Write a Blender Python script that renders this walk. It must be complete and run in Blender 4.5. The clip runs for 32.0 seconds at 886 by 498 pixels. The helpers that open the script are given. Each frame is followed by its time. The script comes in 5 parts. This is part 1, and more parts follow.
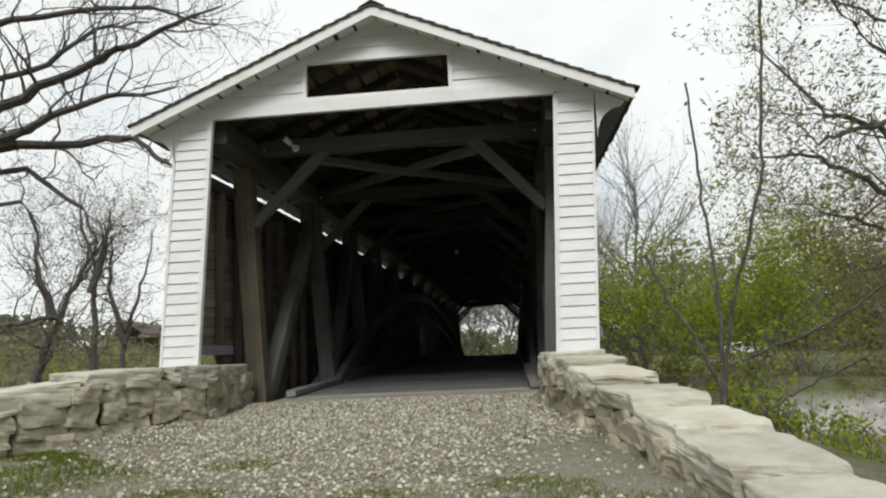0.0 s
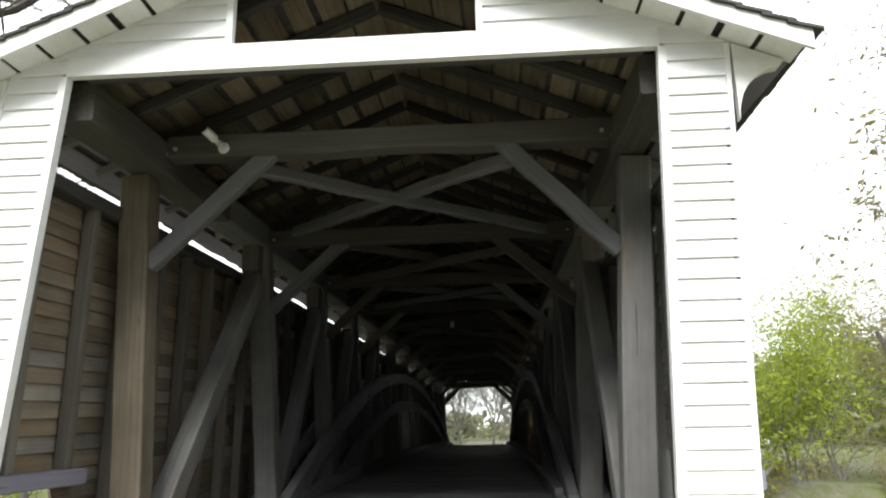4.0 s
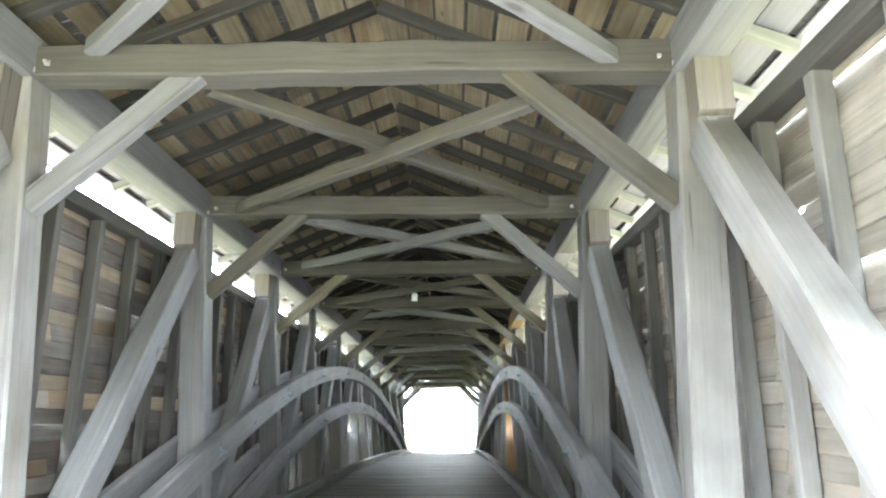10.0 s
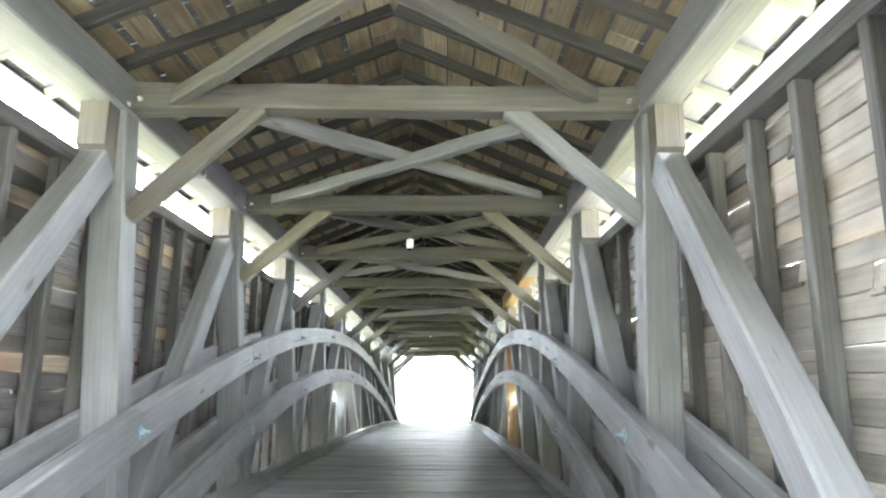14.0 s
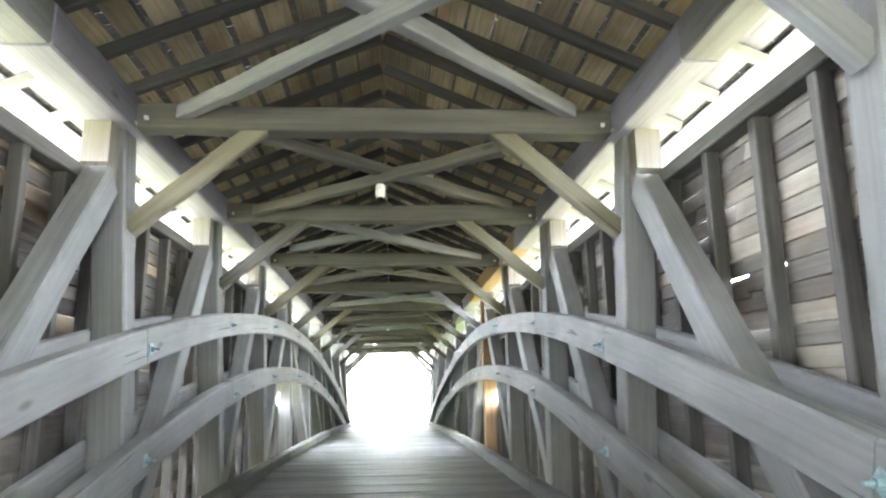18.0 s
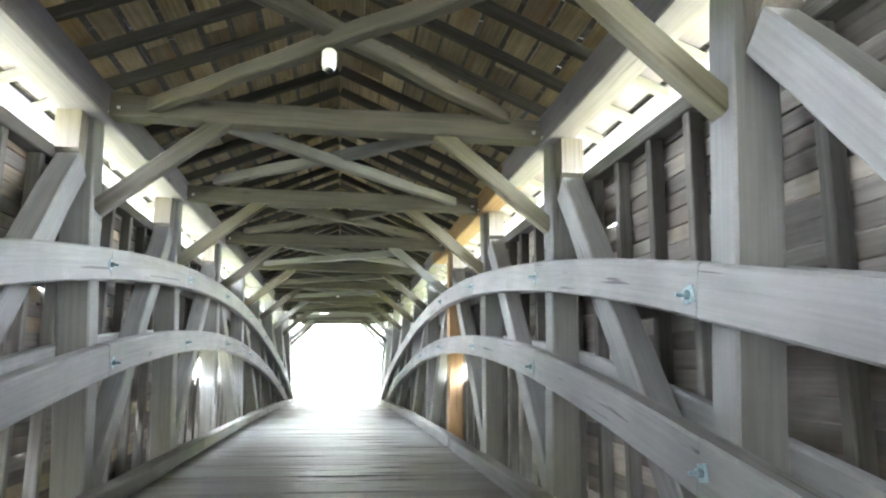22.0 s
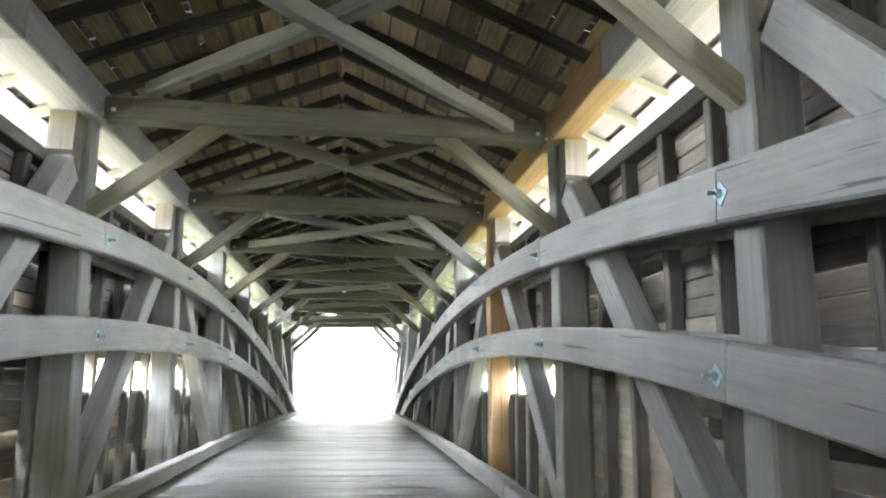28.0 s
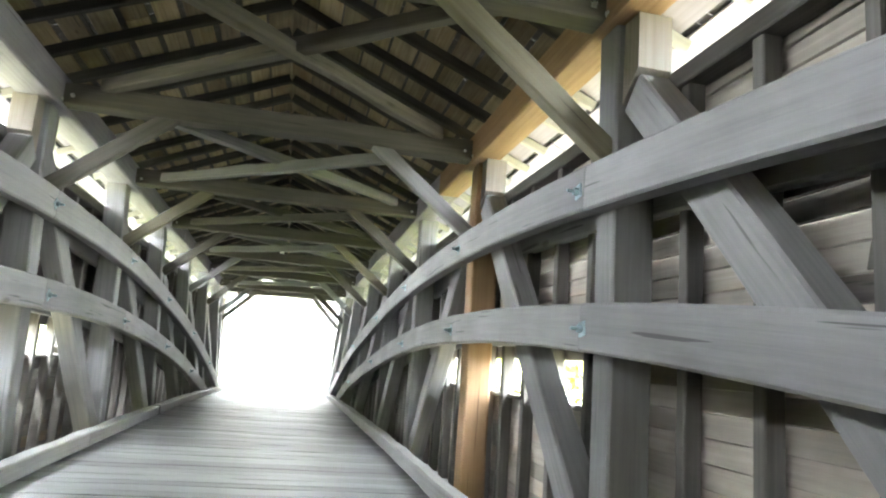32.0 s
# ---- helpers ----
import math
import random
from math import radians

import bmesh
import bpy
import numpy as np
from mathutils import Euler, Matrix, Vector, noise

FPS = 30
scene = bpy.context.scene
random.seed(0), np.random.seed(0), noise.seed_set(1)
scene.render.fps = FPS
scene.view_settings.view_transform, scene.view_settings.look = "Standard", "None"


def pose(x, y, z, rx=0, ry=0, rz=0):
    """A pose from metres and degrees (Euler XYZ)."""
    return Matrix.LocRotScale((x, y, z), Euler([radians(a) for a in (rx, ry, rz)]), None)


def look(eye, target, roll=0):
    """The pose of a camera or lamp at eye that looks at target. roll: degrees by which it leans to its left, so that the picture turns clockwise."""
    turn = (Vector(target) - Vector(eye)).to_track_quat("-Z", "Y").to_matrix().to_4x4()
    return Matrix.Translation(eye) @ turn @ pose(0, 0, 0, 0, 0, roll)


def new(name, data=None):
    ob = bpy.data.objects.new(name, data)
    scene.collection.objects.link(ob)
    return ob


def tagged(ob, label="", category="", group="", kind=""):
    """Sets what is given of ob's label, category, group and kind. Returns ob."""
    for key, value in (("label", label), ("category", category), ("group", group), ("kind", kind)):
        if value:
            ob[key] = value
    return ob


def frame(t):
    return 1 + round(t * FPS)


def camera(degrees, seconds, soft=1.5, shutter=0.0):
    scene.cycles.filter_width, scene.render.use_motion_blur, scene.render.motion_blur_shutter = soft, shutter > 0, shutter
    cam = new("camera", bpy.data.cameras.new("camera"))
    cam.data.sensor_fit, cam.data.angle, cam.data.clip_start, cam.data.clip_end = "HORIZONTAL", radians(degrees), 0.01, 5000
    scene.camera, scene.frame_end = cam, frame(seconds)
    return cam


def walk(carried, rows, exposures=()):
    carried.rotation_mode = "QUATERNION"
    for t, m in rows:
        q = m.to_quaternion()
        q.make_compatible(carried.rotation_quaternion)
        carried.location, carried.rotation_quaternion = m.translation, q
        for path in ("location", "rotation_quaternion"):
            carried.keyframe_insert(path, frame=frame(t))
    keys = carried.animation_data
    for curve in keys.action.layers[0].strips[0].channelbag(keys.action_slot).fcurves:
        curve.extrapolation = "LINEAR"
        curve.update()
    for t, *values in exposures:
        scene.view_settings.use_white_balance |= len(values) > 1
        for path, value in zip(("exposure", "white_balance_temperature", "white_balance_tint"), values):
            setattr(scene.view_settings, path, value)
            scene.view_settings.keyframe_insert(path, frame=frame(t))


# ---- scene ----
LENS = 65.70
cam = camera(LENS, 32.0, soft=2.2)
# seconds, x, y, z, yaw, pitch, roll
ROWS = [
    (0.0, 1.426, -7.826, 0.574, 5.34, 8.38, -2.56),
    (0.5, 1.332, -7.388, 0.639, 5.02, 8.38, -3.35),
    (1.0, 1.238, -6.903, 0.706, 5.51, 9.58, -2.19),
    (1.5, 1.177, -6.486, 0.806, 4.21, 9.34, -2.64),
    (2.0, 1.144, -5.997, 0.879, 4.80, 13.24, -3.61),
    (2.5, 1.055, -5.564, 0.909, 4.59, 14.38, -1.39),
    (4.5, 0.825, -3.852, 1.045, 3.61, 14.67, -0.81),
    (5.0, 0.761, -3.456, 1.066, 3.59, 13.13, -0.33),
    (5.5, 0.735, -3.065, 1.110, 3.10, 12.37, -1.97),
    (6.0, 0.737, -2.638, 1.161, 3.78, 13.50, -1.62),
    (6.5, 0.726, -2.205, 1.198, 2.39, 12.10, -1.24),
    (7.0, 0.723, -1.829, 1.216, 4.11, 13.95, -0.73),
    (7.5, 0.719, -1.473, 1.232, 3.44, 16.46, 0.53),
    (8.0, 0.698, -1.154, 1.247, 2.10, 16.11, 0.14),
    (8.5, 0.646, -0.750, 1.233, 3.28, 15.44, -0.17),
    (9.0, 0.641, -0.335, 1.215, 1.07, 13.50, 0.23),
    (9.5, 0.637, 0.015, 1.222, 0.53, 12.92, -0.17),
    (10.0, 0.618, 0.386, 1.217, 0.74, 14.69, -0.14),
    (10.5, 0.633, 0.694, 1.195, 1.28, 15.14, 2.08),
    (11.0, 0.627, 0.861, 1.199, 1.27, 14.76, 1.33),
    (11.5, 0.632, 1.074, 1.209, 1.16, 13.46, 1.90),
    (12.0, 0.659, 1.360, 1.249, -2.17, 13.23, 1.65),
    (12.5, 0.682, 1.579, 1.257, -3.38, 9.63, 4.58),
    (13.0, 0.683, 1.777, 1.260, 5.66, 9.61, 3.88),
    (13.5, 0.558, 2.125, 1.258, 0.93, 11.76, -0.43),
    (14.0, 0.470, 2.386, 1.241, 0.11, 12.30, 0.36),
    (14.5, 0.430, 2.704, 1.226, -0.10, 10.21, 1.41),
    (16.5, 0.146, 4.144, 1.268, -5.02, 11.64, 2.97),
    (17.0, 0.143, 4.416, 1.274, -3.95, 11.27, 3.01),
    (17.5, 0.099, 4.759, 1.279, -5.30, 11.12, 1.62),
    (18.0, 0.102, 5.090, 1.306, -4.35, 12.14, -0.76),
    (18.5, 0.114, 5.409, 1.328, 0.69, 12.12, 0.28),
    (19.0, 0.112, 5.716, 1.327, -0.54, 9.70, -0.42),
    (19.5, 0.118, 6.030, 1.316, -1.03, 11.31, 1.65),
    (20.0, 0.119, 6.336, 1.300, -0.45, 12.20, 2.36),
    (20.5, 0.120, 6.620, 1.305, -4.51, 11.62, 1.03),
    (21.0, 0.149, 6.923, 1.318, -2.88, 12.09, 0.83),
    (21.5, 0.144, 7.231, 1.318, -3.59, 12.05, 1.13),
    (22.0, 0.124, 7.504, 1.312, -8.32, 10.19, 0.49),
    (22.5, 0.156, 7.792, 1.320, -5.72, 11.76, 2.75),
    (23.0, 0.172, 8.068, 1.319, -6.25, 12.23, 2.53),
    (23.5, 0.119, 8.282, 1.298, -7.56, 10.00, 3.01),
    (24.0, 0.118, 8.620, 1.310, -3.81, 11.86, 0.96),
    (24.5, 0.123, 8.944, 1.333, -9.24, 11.58, -0.42),
    (25.0, 0.161, 9.250, 1.366, -6.54, 11.56, 0.06),
    (25.5, 0.205, 9.546, 1.389, -3.70, 12.10, 0.88),
    (26.0, 0.243, 9.873, 1.392, -5.21, 10.58, 2.27),
    (26.5, 0.261, 10.132, 1.386, -4.65, 10.91, 3.09),
    (28.5, 0.245, 11.134, 1.323, -7.94, 10.98, 0.39),
    (29.0, 0.276, 11.491, 1.334, -9.00, 11.39, 3.06),
    (29.5, 0.273, 11.823, 1.352, -8.26, 11.66, 3.31),
    (30.0, 0.268, 12.200, 1.376, -10.01, 11.05, 0.97),
    (30.5, 0.280, 12.426, 1.398, -9.96, 9.98, 2.86),
    (31.0, 0.293, 12.647, 1.409, -9.71, 10.61, 2.03),
    (31.5, 0.296, 12.939, 1.411, -11.76, 8.78, 3.39),
    (32.0, 0.317, 13.204, 1.409, -11.96, 9.58, 4.35),
]
# seconds, stops, kelvin, tint
EXPOSURES = [(0.0, -0.2, 6600, 10), (1.0, -0.05, 6600, 10), (2.5, 0.1, 6550, 10), (4.5, 1.7, 6400, 10), (5.0, 2.48, 6350, 9), (6.0, 3.78, 6200, 8), (7.0, 4.68, 6150, 8), (8.0, 5.25, 6050, 9),
             (9.0, 5.79, 6000, 10), (10.0, 6.05, 5950, 10), (11.0, 6.35, 5900, 10), (14.0, 6.76, 5950, 10), (17.0, 6.96, 6050, 11), (21.0, 6.96, 6100, 11), (26.0, 6.73, 6200, 11), (32.0, 6.36, 6300, 11)]
walk(cam, [(t, pose(x, y, z, 90 + pitch, 0, yaw) @ pose(0, 0, 0, 0, 0, roll)) for t, x, y, z, yaw, pitch, roll in ROWS], EXPOSURES)

# ---- light: a bright overcast sky with a wide, weak sun ----
world = bpy.data.worlds.new("sky")
scene.world = world
world.use_nodes = True
wn, wl = world.node_tree.nodes, world.node_tree.links
wn.clear()
SUN_ELEV, SUN_AZ = 43.0, 184.0
sky = wn.new("ShaderNodeTexSky")
sky.sky_type, sky.sun_disc = "NISHITA", False
sky.sun_elevation, sky.sun_rotation = radians(SUN_ELEV), radians(SUN_AZ)
cl_co = wn.new("ShaderNodeTexCoord")
cl = wn.new("ShaderNodeTexNoise")
cl.inputs["Scale"].default_value, cl.inputs["Detail"].default_value = 2.2, 6.0
cl_ramp = wn.new("ShaderNodeValToRGB")
cl_ramp.color_ramp.elements[0].position, cl_ramp.color_ramp.elements[1].position = 0.36, 0.50
cl_ramp.color_ramp.elements[0].color = (0.72, 0.72, 0.72, 1)
cl_mix = wn.new("ShaderNodeMixRGB")
cl_mix.inputs[2].default_value = (8.5, 8.9, 8.9, 1)
bg = wn.new("ShaderNodeBackground")
bg.inputs["Strength"].default_value = 0.13
wout = wn.new("ShaderNodeOutputWorld")
wl.new(cl_co.outputs["Generated"], cl.inputs["Vector"])
wl.new(cl.outputs["Fac"], cl_ramp.inputs["Fac"])
wl.new(cl_ramp.outputs["Color"], cl_mix.inputs[0])
wl.new(sky.outputs["Color"], cl_mix.inputs[1])
wl.new(cl_mix.outputs["Color"], bg.inputs["Color"])
wl.new(bg.outputs["Background"], wout.inputs["Surface"])
sun_data = bpy.data.lights.new("sun", "SUN")
sun_data.energy, sun_data.angle, sun_data.color = 2.6, radians(26), (1.0, 0.995, 0.975)
sun = new("sun", sun_data)
_e, _a = radians(SUN_ELEV), radians(SUN_AZ)
sun.matrix_world = look((0, 0, 0), (-math.sin(_a) * math.cos(_e), -math.cos(_a) * math.cos(_e), -math.sin(_e)))


# ---- materials ----
def mat_base(name, rough=0.8, metal=0.0, spec=0.3):
    m = bpy.data.materials.new(name)
    m.use_nodes = True
    nt = m.node_tree
    b = nt.nodes["Principled BSDF"]
    b.inputs["Roughness"].default_value, b.inputs["Metallic"].default_value = rough, metal
    b.inputs["Specular IOR Level"].default_value = spec
    return m, nt.nodes, nt.links, b


def noise_node(n, l, vec, scale, detail=4.0, rough=0.6):
    x = n.new("ShaderNodeTexNoise")
    x.inputs["Scale"].default_value, x.inputs["Detail"].default_value, x.inputs["Roughness"].default_value = scale, detail, rough
    l.new(vec, x.inputs["Vector"])
    return x.outputs["Fac"]


def ramp(n, l, fac, *stops):
    r = n.new("ShaderNodeValToRGB")
    e = r.color_ramp.elements
    while len(e) < len(stops):
        e.new(0.5)
    for el, (p, c) in zip(e, stops):
        el.position, el.color = p, (*c, 1) if len(c) == 3 else c
    l.new(fac, r.inputs["Fac"])
    return r.outputs["Color"]


def mix(n, l, fac, a, b, mode="MIX"):
    x = n.new("ShaderNodeMixRGB")
    x.blend_type = mode
    for sock, v in zip(x.inputs, (fac, a, b)):
        if isinstance(v, (int, float)):
            sock.default_value = v
        elif isinstance(v, tuple):
            sock.default_value = (*v, 1)
        else:
            l.new(v, sock)
    return x.outputs["Color"]


def bump(n, l, b, height, strength, dist):
    x = n.new("ShaderNodeBump")
    x.inputs["Strength"].default_value, x.inputs["Distance"].default_value = strength, dist
    l.new(height, x.inputs["Height"])
    l.new(x.outputs["Normal"], b.inputs["Normal"])


def coords(n, l, scale=(1, 1, 1), shift=True):
    """Object coordinates, shifted by the object's own random number."""
    tc = n.new("ShaderNodeTexCoord")
    mp = n.new("ShaderNodeMapping")
    mp.inputs["Scale"].default_value = scale
    l.new(tc.outputs["Object"], mp.inputs["Vector"])
    if not shift:
        return mp.outputs["Vector"], None
    oi = n.new("ShaderNodeObjectInfo")
    mul = n.new("ShaderNodeVectorMath")
    mul.operation = "SCALE"
    mul.inputs[0].default_value = (31.0, 17.0, 53.0)
    l.new(oi.outputs["Random"], mul.inputs["Scale"])
    add = n.new("ShaderNodeVectorMath")
    l.new(mp.outputs["Vector"], add.inputs[0])
    l.new(mul.outputs["Vector"], add.inputs[1])
    return add.outputs["Vector"], oi.outputs["Random"]


def wood(name, dark, mid, light, stain=(0.25, 0.17, 0.10), stain_at=0.62, rough=0.82, vary=0.25, bumpy=0.2, spec=0.25, rest=False, check=0.55, patch=0.12, knots=1.0, split=0.285):
    """Weathered timber with the grain along local X, or along the mesh's own rest coordinates."""
    m, n, l, b = mat_base(name, rough, 0, spec)

    def co(scale):
        out, rnd_ = coords(n, l, scale)
        if rest:
            at = n.new("ShaderNodeAttribute")
            at.attribute_name = "rest"
            l.new(at.outputs["Vector"], out.node.inputs[0].links[0].from_node.inputs["Vector"])
        return out, rnd_

    v, rnd = co((0.32, 11, 11))
    w, _ = co((0.7, 2.4, 2.4))
    k, _ = co((0.75 * knots, 2.3 * knots, 2.3 * knots))
    fine = noise_node(n, l, v, 3.2, 5, 0.6)
    broad = noise_node(n, l, w, 1.3, 3, 0.6)
    col = ramp(n, l, fine, (0.22, dark), (0.5, mid), (0.8, light))
    col = mix(n, l, ramp(n, l, broad, (stain_at, (0, 0, 0)), (stain_at + 0.2, (0.75, 0.75, 0.75))), col, stain)
    tone = ramp(n, l, rnd, (0.0, (1 - vary,) * 3), (1.0, (1 + 0.4 * vary,) * 3))
    col = mix(n, l, 1.0, col, tone, "MULTIPLY")
    # broad faded and darkened patches
    pt, _ = co((0.9, 1.2, 1.2))
    col = mix(n, l, 1.0, col, ramp(n, l, noise_node(n, l, pt, 1.1, 4, 0.55), (0.32, (1 - patch,) * 3), (0.68, (1 + patch,) * 3)), "MULTIPLY")
    # knots: a few small dark eyes
    vo = n.new("ShaderNodeTexVoronoi")
    vo.inputs["Scale"].default_value = 1.0
    l.new(k, vo.inputs["Vector"])
    km = ramp(n, l, vo.outputs["Distance"], (0.035, (0.45, 0.40, 0.34)), (0.075, (1, 1, 1)))
    col = mix(n, l, 0.7, col, km, "MULTIPLY")
    # checks: fine dark cracks along the grain
    c, _ = co((0.22, 7, 7))
    crack = noise_node(n, l, c, 4.0, 2, 0.5)
    cm = ramp(n, l, crack, (split - 0.01, (0.22, 0.22, 0.22)), (split + 0.018, (1, 1, 1)))
    col = mix(n, l, check, col, cm, "MULTIPLY")
    l.new(col, b.inputs["Base Color"])
    h = mix(n, l, 0.5, fine, cm, "MULTIPLY")
    bump(n, l, b, h, bumpy, 0.008)
    return m


M_BEAM = wood("grey_timber", (0.126, 0.126, 0.127), (0.156, 0.156, 0.157), (0.186, 0.186, 0.187), (0.122, 0.116, 0.106), 0.60, vary=0.14)
M_ARCH = wood("arch_timber", (0.146, 0.146, 0.148), (0.178, 0.178, 0.180), (0.208, 0.208, 0.210), (0.122, 0.114, 0.104), 0.60, vary=0.12, rest=True, check=0.7, patch=0.16, split=0.302)
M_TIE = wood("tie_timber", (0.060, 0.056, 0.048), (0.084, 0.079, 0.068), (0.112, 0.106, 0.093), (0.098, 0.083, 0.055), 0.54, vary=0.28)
# eave light put into the chord's pale tone, blue added to offset yellow bounce
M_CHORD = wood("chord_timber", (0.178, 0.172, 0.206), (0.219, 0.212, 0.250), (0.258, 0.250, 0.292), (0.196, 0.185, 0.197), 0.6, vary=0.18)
M_YELLOW = wood("yellowed_timber", (0.100, 0.091, 0.062), (0.132, 0.121, 0.087), (0.160, 0.148, 0.112), (0.105, 0.084, 0.050), 0.6, vary=0.2)
M_WARM = wood("warm_timber", (0.080, 0.064, 0.044), (0.122, 0.102, 0.074), (0.160, 0.138, 0.105), (0.078, 0.055, 0.034), 0.55, vary=0.1, patch=0.4, knots=1.5)
M_ORANGE = wood("new_timber", (0.180, 0.112, 0.061), (0.223, 0.144, 0.083), (0.259, 0.176, 0.108), (0.173, 0.094, 0.043), 0.66, vary=0.05)
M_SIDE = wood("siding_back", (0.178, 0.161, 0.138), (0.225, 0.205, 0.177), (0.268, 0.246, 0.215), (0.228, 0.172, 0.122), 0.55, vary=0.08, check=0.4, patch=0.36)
# darker siding with the dim interior put into its base colour
M_SIDE_SHADED = wood("weathered_siding_back", (0.070, 0.064, 0.057), (0.105, 0.096, 0.086), (0.142, 0.131, 0.118), (0.120, 0.092, 0.066), 0.52, vary=0.2, check=0.6, patch=0.45)
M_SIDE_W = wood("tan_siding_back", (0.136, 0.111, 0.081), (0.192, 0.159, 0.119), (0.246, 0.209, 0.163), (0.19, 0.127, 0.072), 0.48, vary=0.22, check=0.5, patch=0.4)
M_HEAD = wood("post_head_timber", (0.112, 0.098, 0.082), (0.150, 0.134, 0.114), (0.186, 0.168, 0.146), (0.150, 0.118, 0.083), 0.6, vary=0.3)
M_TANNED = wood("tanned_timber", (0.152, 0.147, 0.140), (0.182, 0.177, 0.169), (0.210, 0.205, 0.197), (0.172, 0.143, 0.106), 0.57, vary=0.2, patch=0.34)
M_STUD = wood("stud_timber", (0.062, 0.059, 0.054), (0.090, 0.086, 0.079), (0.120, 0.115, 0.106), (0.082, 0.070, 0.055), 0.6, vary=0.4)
M_ROOF = wood("roof_board", (0.121, 0.096, 0.061), (0.197, 0.164, 0.109), (0.268, 0.231, 0.166), (0.155, 0.096, 0.046), 0.53, vary=0.5, patch=0.42, knots=1.7)
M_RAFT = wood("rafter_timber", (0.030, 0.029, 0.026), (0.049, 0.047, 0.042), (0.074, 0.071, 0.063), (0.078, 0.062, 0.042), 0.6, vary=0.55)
M_DECK = wood("deck_plank", (0.165, 0.167, 0.171), (0.200, 0.202, 0.206), (0.238, 0.240, 0.244), (0.135, 0.134, 0.133), 0.58, rough=0.48, vary=0.34, spec=0.5, check=0.35, patch=0.2)
M_DUSTY = wood("dusty_deck_plank", (0.22, 0.207, 0.178), (0.285, 0.270, 0.234), (0.345, 0.328, 0.290), (0.30, 0.28, 0.23), 0.5, rough=0.75, vary=0.25)
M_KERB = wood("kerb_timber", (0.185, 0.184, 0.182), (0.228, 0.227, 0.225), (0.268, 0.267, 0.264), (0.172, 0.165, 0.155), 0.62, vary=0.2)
# outdoor light put into a pale tone, bluish against yellow ground bounce
M_PALE_LIT = wood("pale_soffit", (0.178, 0.171, 0.212), (0.208, 0.200, 0.248), (0.243, 0.234, 0.288), (0.193, 0.178, 0.197), 0.64, vary=0.15)


def painted(name, col, dirt, rough=0.55):
    m, n, l, b = mat_base(name, rough, 0, 0.35)
    v, rnd = coords(n, l, (0.6, 6, 6))
    w, _ = coords(n, l, (1, 1, 1))
    a = noise_node(n, l, v, 3.0, 5)
    d = noise_node(n, l, w, 2.2, 6, 0.7)
    c = mix(n, l, ramp(n, l, d, (0.52, (0, 0, 0)), (0.85, (0.55, 0.55, 0.55))), col, dirt)
    c = mix(n, l, 1.0, c, ramp(n, l, a, (0.2, (0.9, 0.9, 0.9)), (0.7, (1, 1, 1))), "MULTIPLY")
    c = mix(n, l, 1.0, c, ramp(n, l, rnd, (0, (0.93, 0.93, 0.93)), (1, (1, 1, 1))), "MULTIPLY")
    l.new(c, b.inputs["Base Color"])
    bump(n, l, b, a, 0.25, 0.004)
    return m


M_WHITE = painted("white_paint", (0.78, 0.78, 0.79), (0.55, 0.53, 0.49))
M_TRIM = painted("white_trim", (0.80, 0.80, 0.79), (0.5, 0.46, 0.38))
M_SHING = wood("shingle", (0.03, 0.028, 0.027), (0.06, 0.057, 0.054), (0.10, 0.094, 0.088), (0.045, 0.038, 0.03), 0.6, vary=0.5)


def rocky(name, a, b_, c, scale=5.0, rough=0.9, rnd_vary=0.3, bstr=0.6):
    m, n, l, b = mat_base(name, rough, 0, 0.2)
    v, rnd = coords(n, l)
    f = noise_node(n, l, v, scale, 8, 0.65)
    g = noise_node(n, l, v, scale * 0.3, 4)
    col = ramp(n, l, f, (0.28, a), (0.5, b_), (0.72, c))
    col = mix(n, l, ramp(n, l, g, (0.5, (0, 0, 0)), (0.75, (0.6, 0.6, 0.6))), col, (0.30, 0.25, 0.17))
    col = mix(n, l, 1.0, col, ramp(n, l, rnd, (0, (1 - rnd_vary,) * 3), (1, (1.1,) * 3)), "MULTIPLY")
    l.new(col, b.inputs["Base Color"])
    bump(n, l, b, f, bstr, 0.03)
    return m


M_STONE = rocky("limestone", (0.20, 0.182, 0.132), (0.40, 0.37, 0.28), (0.56, 0.525, 0.41))
M_CAP = rocky("limestone_cap", (0.34, 0.32, 0.255), (0.48, 0.46, 0.38), (0.57, 0.55, 0.465), 3.0, rnd_vary=0.15)


def island_mat(name, *stops, rough=0.9, trans=0.0, scale=0.0):
    """One colour per loose piece of a joined mesh."""
    m, n, l, b = mat_base(name, rough, 0, 0.25)
    g = n.new("ShaderNodeNewGeometry")
    col = ramp(n, l, g.outputs["Random Per Island"], *stops)
    if scale:
        tc = n.new("ShaderNodeTexCoord")
        f = noise_node(n, l, tc.outputs["Object"], scale, 5)
        col = mix(n, l, 1.0, col, ramp(n, l, f, (0.3, (0.7, 0.7, 0.7)), (0.7, (1.1, 1.1, 1.1))), "MULTIPLY")
    l.new(col, b.inputs["Base Color"])
    if trans:
        t = n.new("ShaderNodeBsdfTranslucent")
        l.new(col, t.inputs["Color"])
        mx = n.new("ShaderNodeMixShader")
        mx.inputs[0].default_value = trans
        l.new(b.outputs[0], mx.inputs[1])
        l.new(t.outputs[0], mx.inputs[2])
        l.new(mx.outputs[0], n["Material Output"].inputs["Surface"])
    return m


